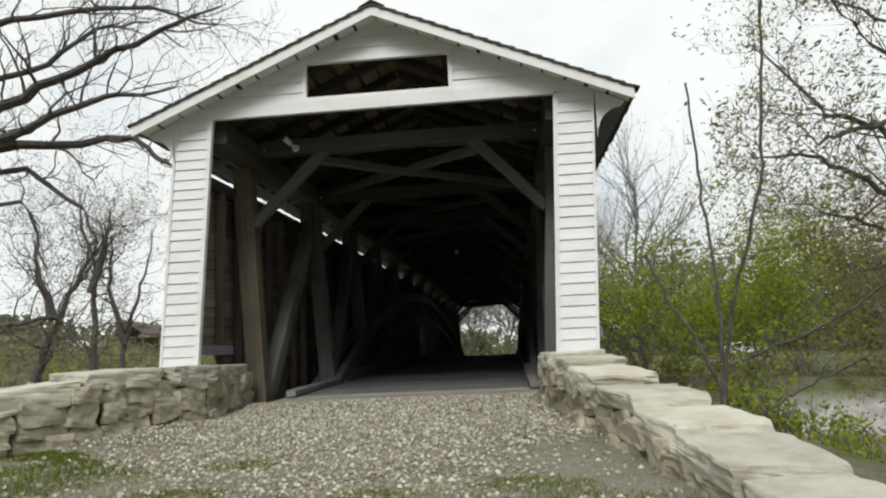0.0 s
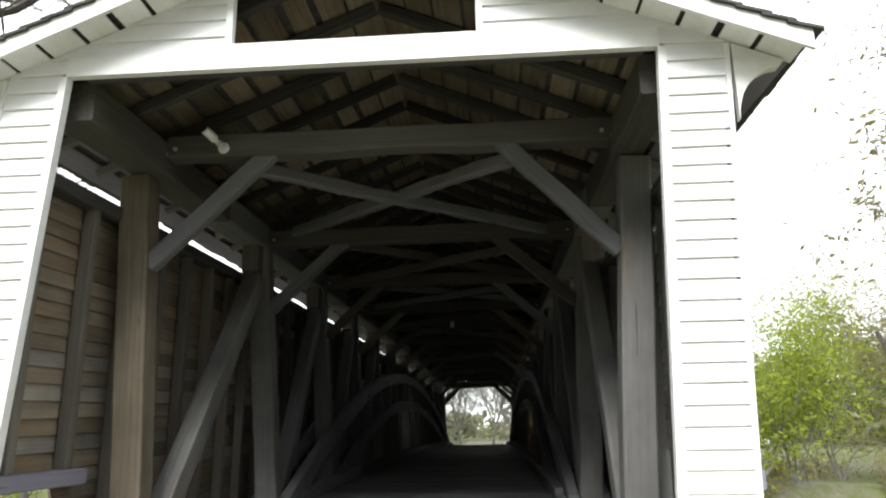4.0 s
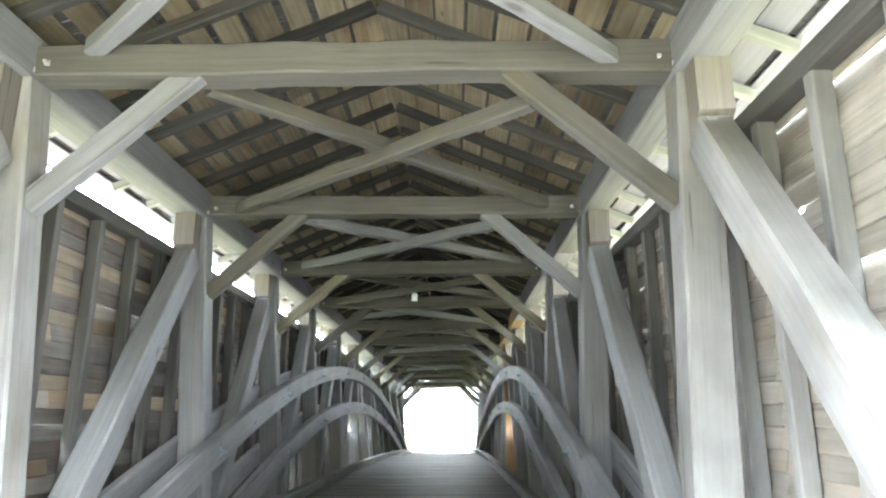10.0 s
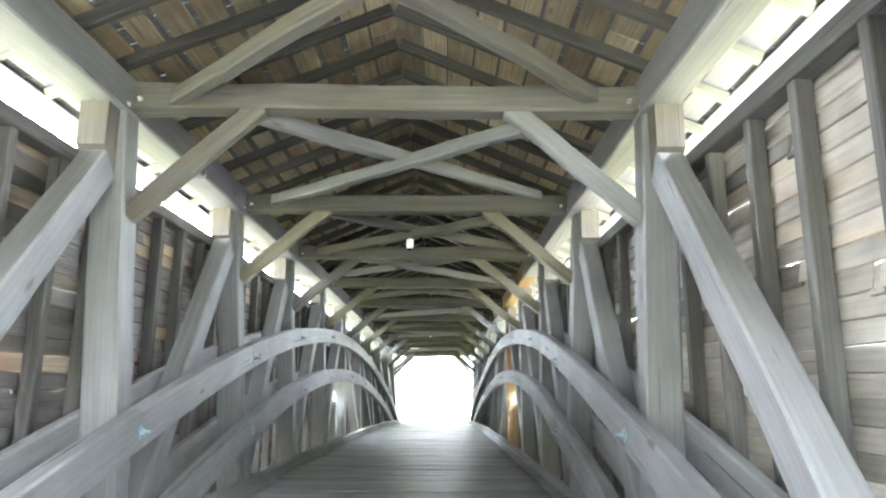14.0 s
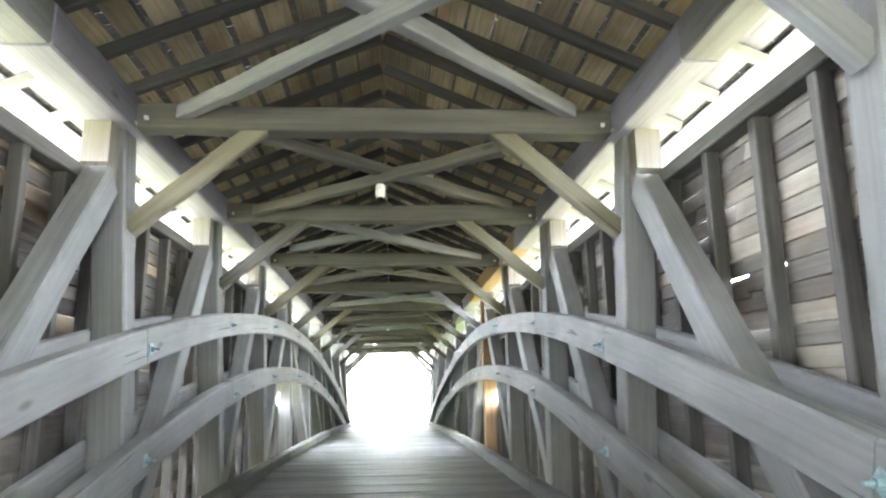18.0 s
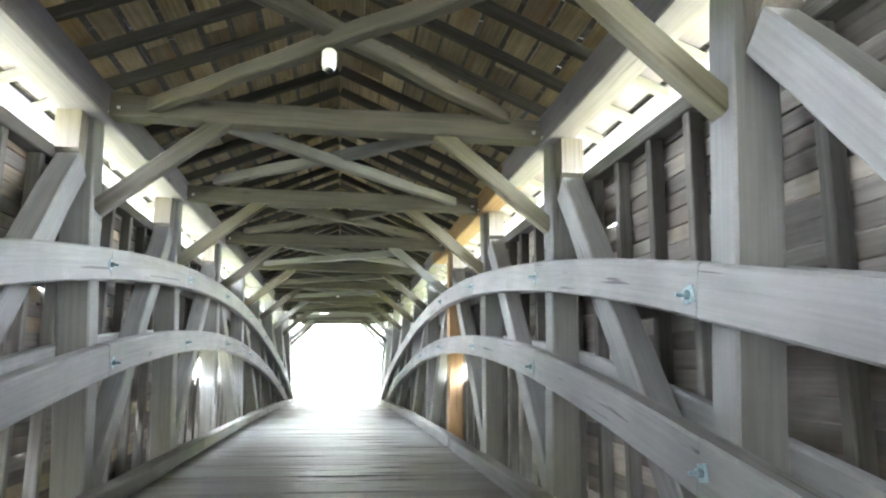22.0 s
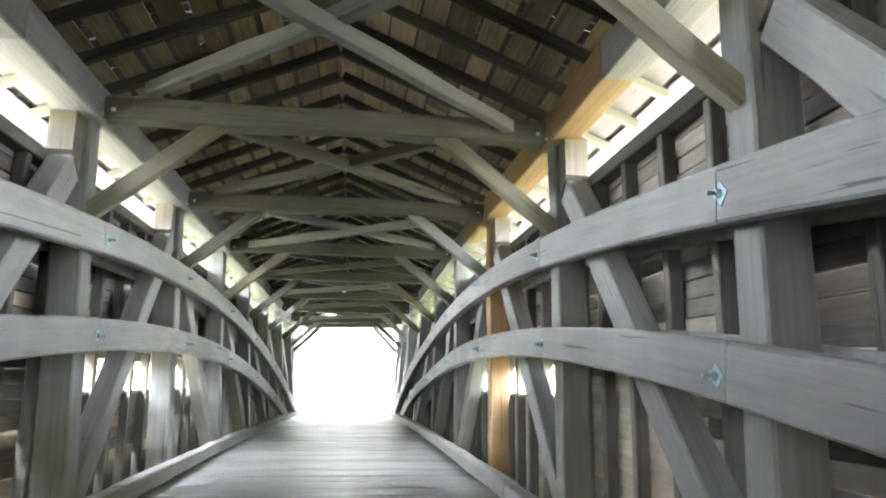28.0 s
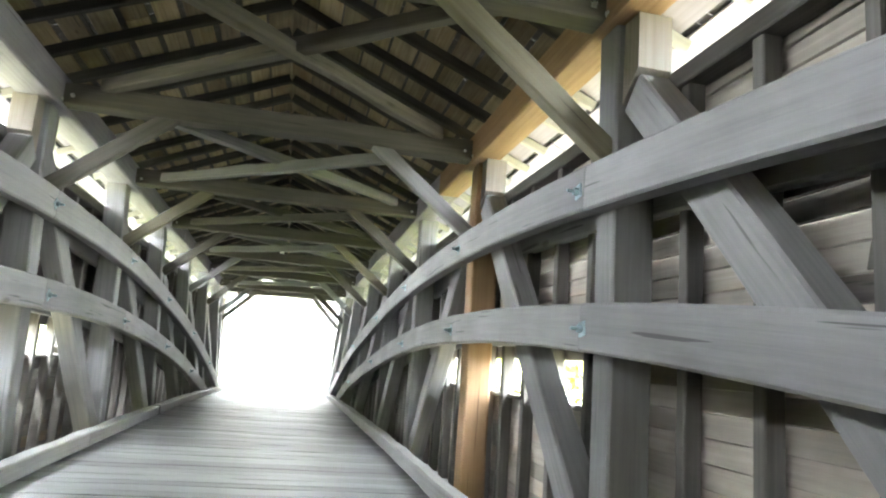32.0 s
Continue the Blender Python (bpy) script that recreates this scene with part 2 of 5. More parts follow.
M_PEBBLE = island_mat("pebbles", (0.0, (0.16, 0.145, 0.10)), (0.4, (0.28, 0.26, 0.192)), (0.75, (0.38, 0.358, 0.275)), (1.0, (0.62, 0.60, 0.52)), scale=40)
M_LEAF_G = island_mat("spring_leaves", (0.0, (0.12, 0.17, 0.016)), (0.5, (0.22, 0.28, 0.025)), (1.0, (0.32, 0.35, 0.05)), trans=0.5)
M_LEAF_O = island_mat("olive_leaves", (0.0, (0.11, 0.10, 0.035)), (0.5, (0.17, 0.155, 0.055)), (1.0, (0.24, 0.205, 0.085)), trans=0.45)
M_LEAF_B = island_mat("russet_leaves", (0.0, (0.16, 0.13, 0.055)), (0.5, (0.23, 0.19, 0.075)), (1.0, (0.30, 0.265, 0.105)), trans=0.5)
M_LEAF_D = island_mat("dusky_buds", (0.0, (0.13, 0.125, 0.08)), (0.5, (0.18, 0.175, 0.10)), (1.0, (0.24, 0.235, 0.14)), trans=0.45)
M_GRASS = island_mat("grass_blades", (0.0, (0.07, 0.11, 0.012)), (0.5, (0.13, 0.185, 0.02)), (1.0, (0.21, 0.24, 0.04)), trans=0.4)
M_WOODS = island_mat("far_woods", (0.0, (0.17, 0.17, 0.12)), (0.4, (0.20, 0.205, 0.12)), (0.7, (0.21, 0.225, 0.11)), (1.0, (0.24, 0.22, 0.16)), trans=0.4, scale=0.4)


def bark(name, a, c):
    m, n, l, b = mat_base(name, 0.9, 0, 0.2)
    tc = n.new("ShaderNodeTexCoord")
    f = noise_node(n, l, tc.outputs["Object"], 9.0, 6, 0.7)
    l.new(ramp(n, l, f, (0.3, a), (0.7, c)), b.inputs["Base Color"])
    bump(n, l, b, f, 0.6, 0.03)
    return m


M_BARK = bark("bark", (0.045, 0.04, 0.036), (0.13, 0.118, 0.105))
M_BARK_P = bark("pale_bark", (0.09, 0.085, 0.075), (0.21, 0.2, 0.18))


def ground_mat():
    m, n, l, b = mat_base("ground", 0.95, 0, 0.15)
    tc = n.new("ShaderNodeTexCoord")
    p = tc.outputs["Object"]
    big, mid, fine = noise_node(n, l, p, 0.12, 4), noise_node(n, l, p, 1.1, 6, 0.7), noise_node(n, l, p, 14.0, 6, 0.7)
    grass = ramp(n, l, fine, (0.3, (0.050, 0.062, 0.016)), (0.55, (0.092, 0.112, 0.028)), (0.8, (0.155, 0.16, 0.06)))
    soil = ramp(n, l, fine, (0.3, (0.105, 0.092, 0.072)), (0.7, (0.215, 0.198, 0.168)))
    col = mix(n, l, ramp(n, l, mid, (0.36, (0, 0, 0)), (0.58, (1, 1, 1))), grass, soil)
    col = mix(n, l, ramp(n, l, big, (0.4, (0.8, 0.8, 0.8)), (0.6, (0, 0, 0))), col, grass)
    # bare gravel and mud low down by the water
    sep = n.new("ShaderNodeSeparateXYZ")
    l.new(p, sep.inputs[0])
    low = n.new("ShaderNodeMapRange")
    for k, v in zip(("From Min", "From Max", "To Min", "To Max"), (-2.6, -1.9, 1, 0)):
        low.inputs[k].default_value = v
    l.new(sep.outputs["Z"], low.inputs["Value"])
    mud = ramp(n, l, mid, (0.3, (0.24, 0.23, 0.21)), (0.7, (0.44, 0.43, 0.415)))
    col = mix(n, l, low.outputs["Result"], col, mud)
    l.new(col, b.inputs["Base Color"])
    bump(n, l, b, fine, 0.7, 0.05)
    return m


def gravel_mat():
    m, n, l, b = mat_base("gravel", 0.95, 0, 0.15)
    tc = n.new("ShaderNodeTexCoord")
    p = tc.outputs["Object"]
    mid, fine = noise_node(n, l, p, 1.6, 6, 0.7), noise_node(n, l, p, 45.0, 5, 0.7)
    col = ramp(n, l, fine, (0.3, (0.17, 0.155, 0.115)), (0.55, (0.30, 0.28, 0.22)), (0.8, (0.42, 0.40, 0.33)))
    col = mix(n, l, ramp(n, l, mid, (0.5, (0, 0, 0)), (0.68, (0.7, 0.7, 0.7))), col, (0.16, 0.14, 0.10))
    l.new(col, b.inputs["Base Color"])
    bump(n, l, b, fine, 1.0, 0.03)
    return m


M_GROUND, M_GRAVEL = ground_mat(), gravel_mat()


def plain(name, col, rough=0.5, metal=0.0, vary=0.12, scale=18.0, spec=0.4):
    m, n, l, b = mat_base(name, rough, metal, spec)
    v, _ = coords(n, l)
    f = noise_node(n, l, v, scale, 5)
    l.new(mix(n, l, 1.0, col, ramp(n, l, f, (0.3, (1 - vary,) * 3), (0.7, (1 + vary,) * 3)), "MULTIPLY"), b.inputs["Base Color"])
    return m


M_STEEL = plain("galvanised_steel", (0.19, 0.27, 0.30), 0.5, 0.4, 0.35)
M_BOLT = plain("pale_zinc", (0.42, 0.42, 0.41), 0.5, 0.2, 0.2)
M_CAMW = plain("white_plastic", (0.75, 0.75, 0.74), 0.4)
M_CAMB = plain("black_glass", (0.015, 0.015, 0.018), 0.08)
M_CARW = plain("white_car_paint", (0.72, 0.73, 0.75), 0.25)
M_TYRE = plain("tyre_rubber", (0.03, 0.03, 0.03), 0.85)
M_GLASSD = plain("dark_glass", (0.02, 0.025, 0.03), 0.06)
M_HUT = plain("brown_boards", (0.13, 0.09, 0.06), 0.85, 0, 0.3)
M_HUTR = plain("hut_roof", (0.09, 0.075, 0.065), 0.9, 0, 0.3)


def water_mat():
    m, n, l, b = mat_base("muddy_water", 0.15, 0, 0.16)
    tc = n.new("ShaderNodeTexCoord")
    f = noise_node(n, l, tc.outputs["Object"], 1.5, 4)
    l.new(ramp(n, l, f, (0.3, (0.09, 0.08, 0.035)), (0.7, (0.14, 0.125, 0.06))), b.inputs["Base Color"])
    bump(n, l, b, f, 0.12, 0.05)
    return m


M_WATER = water_mat()


# ---- mesh helpers ----
WORLD = {}


def put(ob, m, parent=None):
    """Places ob at the world pose m, under parent if given."""
    WORLD[ob] = m
    if parent is not None:
        ob.parent = parent
        ob.matrix_basis = WORLD[parent].inverted() @ m
    else:
        ob.matrix_basis = m
    return ob


def as_mesh(name, bm, *materials):
    me = bpy.data.meshes.new(name)
    if isinstance(bm, bmesh.types.BMesh):
        bm.to_mesh(me)
        bm.free()
    else:
        me.from_pydata(*bm)
    for mt in materials:
        me.materials.append(mt)
    return me


def part(name, mesh, parent, m=None, label="", mat=None):
    """Links a mesh as one part under a thing or under a part."""
    if not isinstance(mesh, bpy.types.Mesh):
        mesh = as_mesh(name, mesh, mat)
    ob = new(name, mesh)
    put(ob, m if m is not None else WORLD[parent].copy(), parent)
    if label:
        ob["label"] = label
    return ob


def thing(name, at=(0, 0, 0), label="", category="", group="", kind=""):
    ob = new(name)
    ob.empty_display_size = 0.2
    put(ob, Matrix.Translation(at))
    return tagged(ob, label, category, group, kind)


def solid(name, mesh, label="", category="", group="", kind="", m=None):
    ob = new(name, mesh)
    put(ob, m if m is not None else Matrix())
    return tagged(ob, label, category, group, kind)


def timber(length, w, h, seg=1, wob=0.0, ch=0.012, seed=0, end_cut=(0.0, 0.0)):
    """A chamfered, slightly uneven timber along local X; w across Y, h across Z; end_cut shears the ends along Z."""
    rng = random.Random(seed)
    ch = min(ch, w * 0.3, h * 0.3)
    prof = [(-w / 2 + ch, -h / 2), (w / 2 - ch, -h / 2), (w / 2, -h / 2 + ch), (w / 2, h / 2 - ch),
            (w / 2 - ch, h / 2), (-w / 2 + ch, h / 2), (-w / 2, h / 2 - ch), (-w / 2, -h / 2 + ch)]
    vs, fs = [], []
    for i in range(seg + 1):
        f = i / seg
        dy, dz = rng.uniform(-wob, wob), rng.uniform(-wob, wob)
        k = 1 + rng.uniform(-wob, wob) / max(w, h) * 1.2
        for y, z in prof:
            x = f * length
            if i == 0:
                x += z * end_cut[0]
            if i == seg:
                x += z * end_cut[1]
            vs.append((x, y * k + dy, z * k + dz))
    for i in range(seg):
        for j in range(8):
            a, b = i * 8 + j, i * 8 + (j + 1) % 8
            fs.append((a, b, b + 8, a + 8))
    fs.append(tuple(range(7, -1, -1)))
    fs.append(tuple(range(seg * 8, seg * 8 + 8)))
    return vs, [], fs


def along(p0, p1, up=(0, 0, 1)):
    """The pose whose X runs from p0 to p1 and whose Z is as near to up as can be."""
    p0, p1 = Vector(p0), Vector(p1)
    x = (p1 - p0).normalized()
    y = Vector(up).cross(x).normalized()
    z = x.cross(y)
    m = Matrix((x, y, z)).transposed().to_4x4()
    m.translation = p0
    return m


MESHES = {}


def beam(name, parent, p0, p1, w, h, mat, seg=1, wob=0.0, up=(0, 0, 1), label="", ch=0.012, variants=3, n=0, end_cut=(0.0, 0.0)):
    """A timber from p0 to p1 as a part; alike ones share their mesh."""
    length = (Vector(p1) - Vector(p0)).length
    key = (round(length, 2), w, h, mat.name, seg, wob, n % variants, end_cut)
    if key not in MESHES:
        MESHES[key] = as_mesh(name, timber(round(length, 2), w, h, seg, wob, ch, hash(key[:3]) % 997 + n % variants, end_cut), mat)
    return part(name, MESHES[key], parent, along(p0, p1, up), label)


def block(x0, x1, y0, y1, z0, z1, ch=0.006):
    """A chamfered box from its bounds, as vertices and faces."""
    v, _, f = timber(x1 - x0, y1 - y0, z1 - z0, 1, 0, ch)
    return [(x + x0, y + (y0 + y1) / 2, z + (z0 + z1) / 2) for x, y, z in v], [], f


def joined(pieces):
    vs, fs = [], []
    for v, _, f in pieces:
        o = len(vs)
        vs += v
        fs += [tuple(i + o for i in q) for q in f]
    return vs, [], fs


def prism(poly, axis_lo, axis_hi, axis="y"):
    """A polygon in x,z pushed out along y (or y,z along x)."""
    n = len(poly)
    mk = (lambda a, b, t: (a, t, b)) if axis == "y" else (lambda a, b, t: (t, a, b))
    vs = [mk(a, b, axis_lo) for a, b in poly] + [mk(a, b, axis_hi) for a, b in poly]
    fs = [tuple(range(n)), tuple(range(2 * n - 1, n - 1, -1))]
    fs += [(i, i + n, (i + 1) % n + n, (i + 1) % n) for i in range(n)]
    return vs, [], fs


def fixed(bm_data, name, *mats):
    """A mesh with its normals made to point outwards."""
    bm = bmesh.new()
    me = as_mesh(name, bm_data)
    bm.from_mesh(me)
    bpy.data.meshes.remove(me)
    bmesh.ops.recalc_face_normals(bm, faces=bm.faces)
    return as_mesh(name, bm, *mats)


# ---- plan of the bridge, in metres: y runs along it, the deck's ends lie at z = 0 ----
BAY, Y1 = 3.15, 1.156
YM = Y1 + 6 * BAY            # midspan
Y_END = 2 * YM               # far portal
CAMBER = 0.29
WALL_TOP = 2.88
WALL_X = 2.475
SLOPE = 0.43
# inner faces of the posts, low and high, by side; the frames have spread a little towards the ends
X_LOW = {-1: [1.94, 1.75, 1.78, 1.84, 1.90, 1.95, 1.97], 1: [1.86, 1.87, 1.88, 1.90, 2.03, 2.08, 2.08]}
X_TOP = {-1: [2.10, 1.95, 1.96, 2.01, 2.05, 2.05, 2.05], 1: [2.01, 1.98, 1.97, 2.03, 2.06, 2.06, 2.06]}


def cz(y):
    return CAMBER * max(0.0, 1 - ((y - YM) / (6 * BAY)) ** 2)


def ty(k):
    """Where post number k stands along the bridge; the end frames are set in a little."""
    return Y1 + k * BAY + 0.26 * (max(0.0, 1 - k) - max(0.0, k - 11))


def wc(y):
    return CAMBER * (1 - ((y - YM) / YM) ** 2)


def wall_z(y):
    """The top of the wall boards, which rise gently towards midspan."""
    return WALL_TOP + wc(y)


def x_in(s, kf, z):
    """The inner face of the posts of one side at a height, at a post number that need not be whole."""
    kf = 6 - abs(min(max(kf, 0), 12) - 6)
    a = min(int(kf), 5)
    f = kf - a
    lo = X_LOW[s][a] * (1 - f) + X_LOW[s][a + 1] * f
    hi = X_TOP[s][a] * (1 - f) + X_TOP[s][a + 1] * f
    return lo + (hi - lo) * (z - 0.55) / 2.4


# ---- the trusses: posts, braces, chords and doubled arches ----
def arch_rib(k0, k1, zc, s, off, w=0.13, h=0.28, n=6):
    """One curved length of arch between two posts; off: from the posts' inner face."""
    vs, fs = [], []
    c = 0.015
    prof = [(-w / 2 + c, -h / 2), (w / 2 - c, -h / 2), (w / 2, -h / 2 + c), (w / 2, h / 2 - c),
            (w / 2 - c, h / 2), (-w / 2 + c, h / 2), (-w / 2, h / 2 - c), (-w / 2, -h / 2 + c)]
    kk0, y_mid = (k0 + k1) / 2, ty((k0 + k1) / 2)
    for i in range(n + 1):
        kf = k0 + (k1 - k0) * i / n
        d = kf - 6
        z = zc - 0.1 * d * d
        sl = -0.2 * d / BAY
        inv = 1 / math.sqrt(1 + sl * sl)
        x = s * (x_in(s, min(max(kf, 1), 11), z) + off)
        for a, b in prof:
            vs.append((ty(kf) - b * sl * inv - y_mid, x + a, z + b * inv))
    for i in range(n):
        for j in range(8):
            a, b = i * 8 + j, i * 8 + (j + 1) % 8
            fs.append((a, b, b + 8, a + 8))
    fs += [tuple(range(7, -1, -1)), tuple(range(n * 8, n * 8 + 8))]
    # local X runs along the bridge
    run = [ty(k0 + (k1 - k0) * i / n) - y_mid for i in range(n + 1) for _ in prof]
    flat = [(r, a, b) for r, (a, b) in zip(run, prof * (n + 1))]
    return (vs, [], fs), flat, Matrix(((0, 1, 0, 0), (1, 0, 0, y_mid), (0, 0, 1, 0), (0, 0, 0, 1)))


def bolt_meshes():
    plate = fixed(block(-0.042, 0.042, -0.042, 0.042, 0, 0.008, 0.002), "bolt_plate", M_STEEL)
    bm = bmesh.new()
    bmesh.ops.create_cone(bm, cap_ends=True, segments=6, radius1=0.024, radius2=0.024, depth=0.03, matrix=Matrix.Translation((0, 0, 0.02)))
    bmesh.ops.create_cone(bm, cap_ends=True, segments=8, radius1=0.011, radius2=0.010, depth=0.05, matrix=Matrix.Translation((0, 0, 0.05)))
    return plate, as_mesh("nut", bm, M_STEEL)


PLATE, NUT = bolt_meshes()
UPRIGHT = Matrix(((0, 1, 0, 0), (0, 0, 1, 0), (1, 0, 0, 0), (0, 0, 0, 1)))    # local X stands up
for s, side in ((-1, "creek-side"), (1, "river-side")):
    truss = thing("truss", (s * 2.1, YM, 0), "weathered grey timber truss with doubled curved arches, along the bridge wall", "truss", "pair of bridge trusses")
    for k in range(13):
        z1 = 3.24 + cz(ty(k))
        mat = M_WARM if (s < 0 and k == 0) else M_ORANGE if (s > 0 and k == 6) else M_TANNED if k < 2 else M_BEAM
        lab = {"warm_timber": "brown unweathered timber post", "new_timber": "fresh orange replacement post"}.get(mat.name, "")
        xa, xb = x_in(s, k, -0.35) + 0.13, x_in(s, k, z1) + 0.13
        post = beam("post", truss, (s * xa, ty(k), -0.35), (s * xb, ty(k), z1), 0.24, 0.26, mat, 8, 0.006, (1, 0, 0), lab, 0.014, 5, k)
        d = -1 if k <= 6 else 1
        for dd in ((-1, 1) if k == 6 else (d,)):
            if 0 < k < 12:
                zb = z1 - 0.34
                xm = s * (x_in(s, k, z1) + 0.15)
                v, e, f = prism([(ty(k) + dd * 0.115, z1), (ty(k) + dd * 0.115, zb - 0.17), (ty(k) + dd * 0.30, zb), (ty(k) + dd * 0.30, z1)], xm - 0.105, xm + 0.105, "x")
                head = fixed(([(z, x, y) for x, y, z in v], e, f), "post_head", M_HEAD)
                part("post_head", head, post, UPRIGHT)
    for k in range(12):
        a, b, flip = (k, k + 1, 1) if k < 6 else (k + 1, k, -1)
        yb, yt = ty(a) + flip * 0.20, ty(b) - flip * 0.22
        za, zb = cz(yb) - 0.05, 3.24 + cz(yt) - 0.47
        beam("brace", truss, (s * (x_in(s, a, za) + 0.14), yb, za), (s * (x_in(s, b, zb) + 0.15), yt, zb), 0.20, 0.25, M_TANNED if k == 0 else M_BEAM, 8, 0.007, (0, -flip * 0.7, 1), "", 0.014, 4, k)
    # top chord, in lengths of two bays
    cuts = (0.16, 2.9, 9.1, 15.35, 21.6, 27.9, 34.1, Y_END - 0.16)
    for a, (ya, yb) in enumerate(zip(cuts, cuts[1:])):
        # dark first lengths, pale later ones: shade and eave light put into the colour
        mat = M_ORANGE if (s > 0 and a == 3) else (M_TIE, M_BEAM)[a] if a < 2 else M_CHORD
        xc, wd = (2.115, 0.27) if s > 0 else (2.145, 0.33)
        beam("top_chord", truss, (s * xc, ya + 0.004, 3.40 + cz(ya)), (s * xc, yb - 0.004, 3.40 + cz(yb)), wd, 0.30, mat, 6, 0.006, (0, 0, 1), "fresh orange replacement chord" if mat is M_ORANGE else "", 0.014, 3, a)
    for a in range(0, 12, 3):
        ya, yb = (0.9 if a == 0 else ty(a)), (Y_END - 0.9 if a == 9 else ty(a + 3))
        # hidden below the deck; doubled and widened to hold back light from beneath
        for xc, w in ((1.91, 0.24), (2.315, 0.30)):
            beam("bottom_chord", truss, (s * xc, ya + 0.004, cz(ya) - 0.42), (s * xc, yb - 0.004, cz(yb) - 0.42), w, 0.3, M_BEAM, 2, 0.0)
    for zc, first in ((2.61, 0.52), (1.78, 1.33)):
        ks = [first] + list(range(math.ceil(first), 12 - math.ceil(first) + 1)) + [12 - first]
        for i, (k0, k1) in enumerate(zip(ks, ks[1:])):
            for off, w in ((-0.068, 0.135), (0.305, 0.09)):
                data, flat, m = arch_rib(k0 + 0.0012, k1 - 0.0012, zc + (0.004 if i % 2 else 0), s, off, w)
                rib_mesh = fixed(data, "arch_rib", M_ARCH)
                at = rib_mesh.attributes.new("rest", "FLOAT_VECTOR", "POINT")
                at.data.foreach_set("vector", [c for p in flat for c in p])
                rib = part("arch_rib", rib_mesh, truss, m)
                if off < 0 and 0 < i and k0 == int(k0):
                    z = zc - 0.1 * (k0 - 6) ** 2
                    x = s * (x_in(s, k0, z) - 0.137)
                    turn = Matrix.Translation((x, ty(k0) - 0.05 + (0.12 if i % 2 else 0), z - 0.01)) @ pose(0, 0, 0, 0, -90 * s, 0) @ pose(0, 0, 0, 0, 0, 45 if (i + (zc > 2)) % 2 else 8)
                    pl = part("bolt_plate", PLATE, rib, turn, "galvanised square washer plate")
                    nut = new("nut", NUT)
                    nut.parent = rib
                    put(nut, turn, rib)

BOLT_HEAD = fixed(joined([block(-0.017, 0.017, -0.017, 0.017, 0.0, 0.005, 0.002), block(-0.011, 0.011, -0.011, 0.011, 0.005, 0.035, 0.004)]), "bolt_head", M_BOLT)
# wind braces that differ from the rest: where they start across, and their heights over both ties
WIND = {(0, 1): (1.12, -0.02, 0.08), (0, -1): (1.2, -0.03, -0.01), (1, -1): (0.97, -0.06, 0.02), (1, 1): (1.16, -0.19, -0.01),
        (4, 1): (1.27, 0.04, 0.18), (4, -1): (1.1, -0.02, 0.03), (5, 1): (1.6, 0.10, 0.10), (5, -1): (1.1, 0.0, 0.13)}
YELLOWED = {(5, -1), (3, -1), (3, 1), (4, 1), (5, 1), (7, -1), (8, 1)}
# ---- cross frames: tie beams, knee braces, crossed wind braces ----
for k in range(13):
    y, z = ty(k), 3.375 + cz(ty(k))
    frame_ob = thing("cross_frame", (0, y, z), "grey roof tie beam with two slanting knee braces", "tie beam", "cross frames under the roof")
    dz = 0.14 if k in (0, 12) else 0.0
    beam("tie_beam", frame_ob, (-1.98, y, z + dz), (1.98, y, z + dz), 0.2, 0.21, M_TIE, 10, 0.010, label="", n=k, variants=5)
    d = -1 if k <= 6 else 1
    for s in (-1, 1):
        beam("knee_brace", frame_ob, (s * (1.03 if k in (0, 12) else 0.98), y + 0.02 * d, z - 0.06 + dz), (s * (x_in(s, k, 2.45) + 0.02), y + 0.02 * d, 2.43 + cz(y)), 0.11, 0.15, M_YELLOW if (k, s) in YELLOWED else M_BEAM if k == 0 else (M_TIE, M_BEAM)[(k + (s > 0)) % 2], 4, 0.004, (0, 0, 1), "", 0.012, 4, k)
    for s in (-1, 1):
        # bolts that tie the beam down to the chord
        for bx, bz in ((1.90, -0.03), (1.99, -0.075)):
            part("bolt_head", BOLT_HEAD, frame_ob, pose(s * bx, y - 0.10, z + dz + bz, 90, 0, 0), "galvanised bolt head")
    if k < 12:
        y2, z2 = ty(k + 1), 3.375 + cz(ty(k + 1))
        for s in (-1, 1):
            xa, za, zb = WIND.get((k, s), (1.1, -0.15, 0.02) if s > 0 else (1.1, -0.05, 0.10))
            beam("wind_brace", frame_ob, (s * xa, y + 0.14, z + za), (-s * 1.62, y2 - 0.09, z2 + zb), 0.11, 0.12, M_BEAM if (k + s) % 2 else M_TIE, 9, 0.009, (0, 0, 1), "", 0.012, 6, 2 * k + s)

# ---- roof: rafters, sheathing, shingles ----
APEX, Y_ROOF0, Y_ROOF1 = 4.655, -0.32, Y_END + 0.32


def zu(x):
    """The underside of the sheathing."""
    return APEX - 0.055 - SLOPE * abs(x)


roof = thing("roof", (0, YM, 4.0), "gabled timber roof, pale boards on rafters under dark wood shingles", "roof", kind="structure")
n_raft = 62
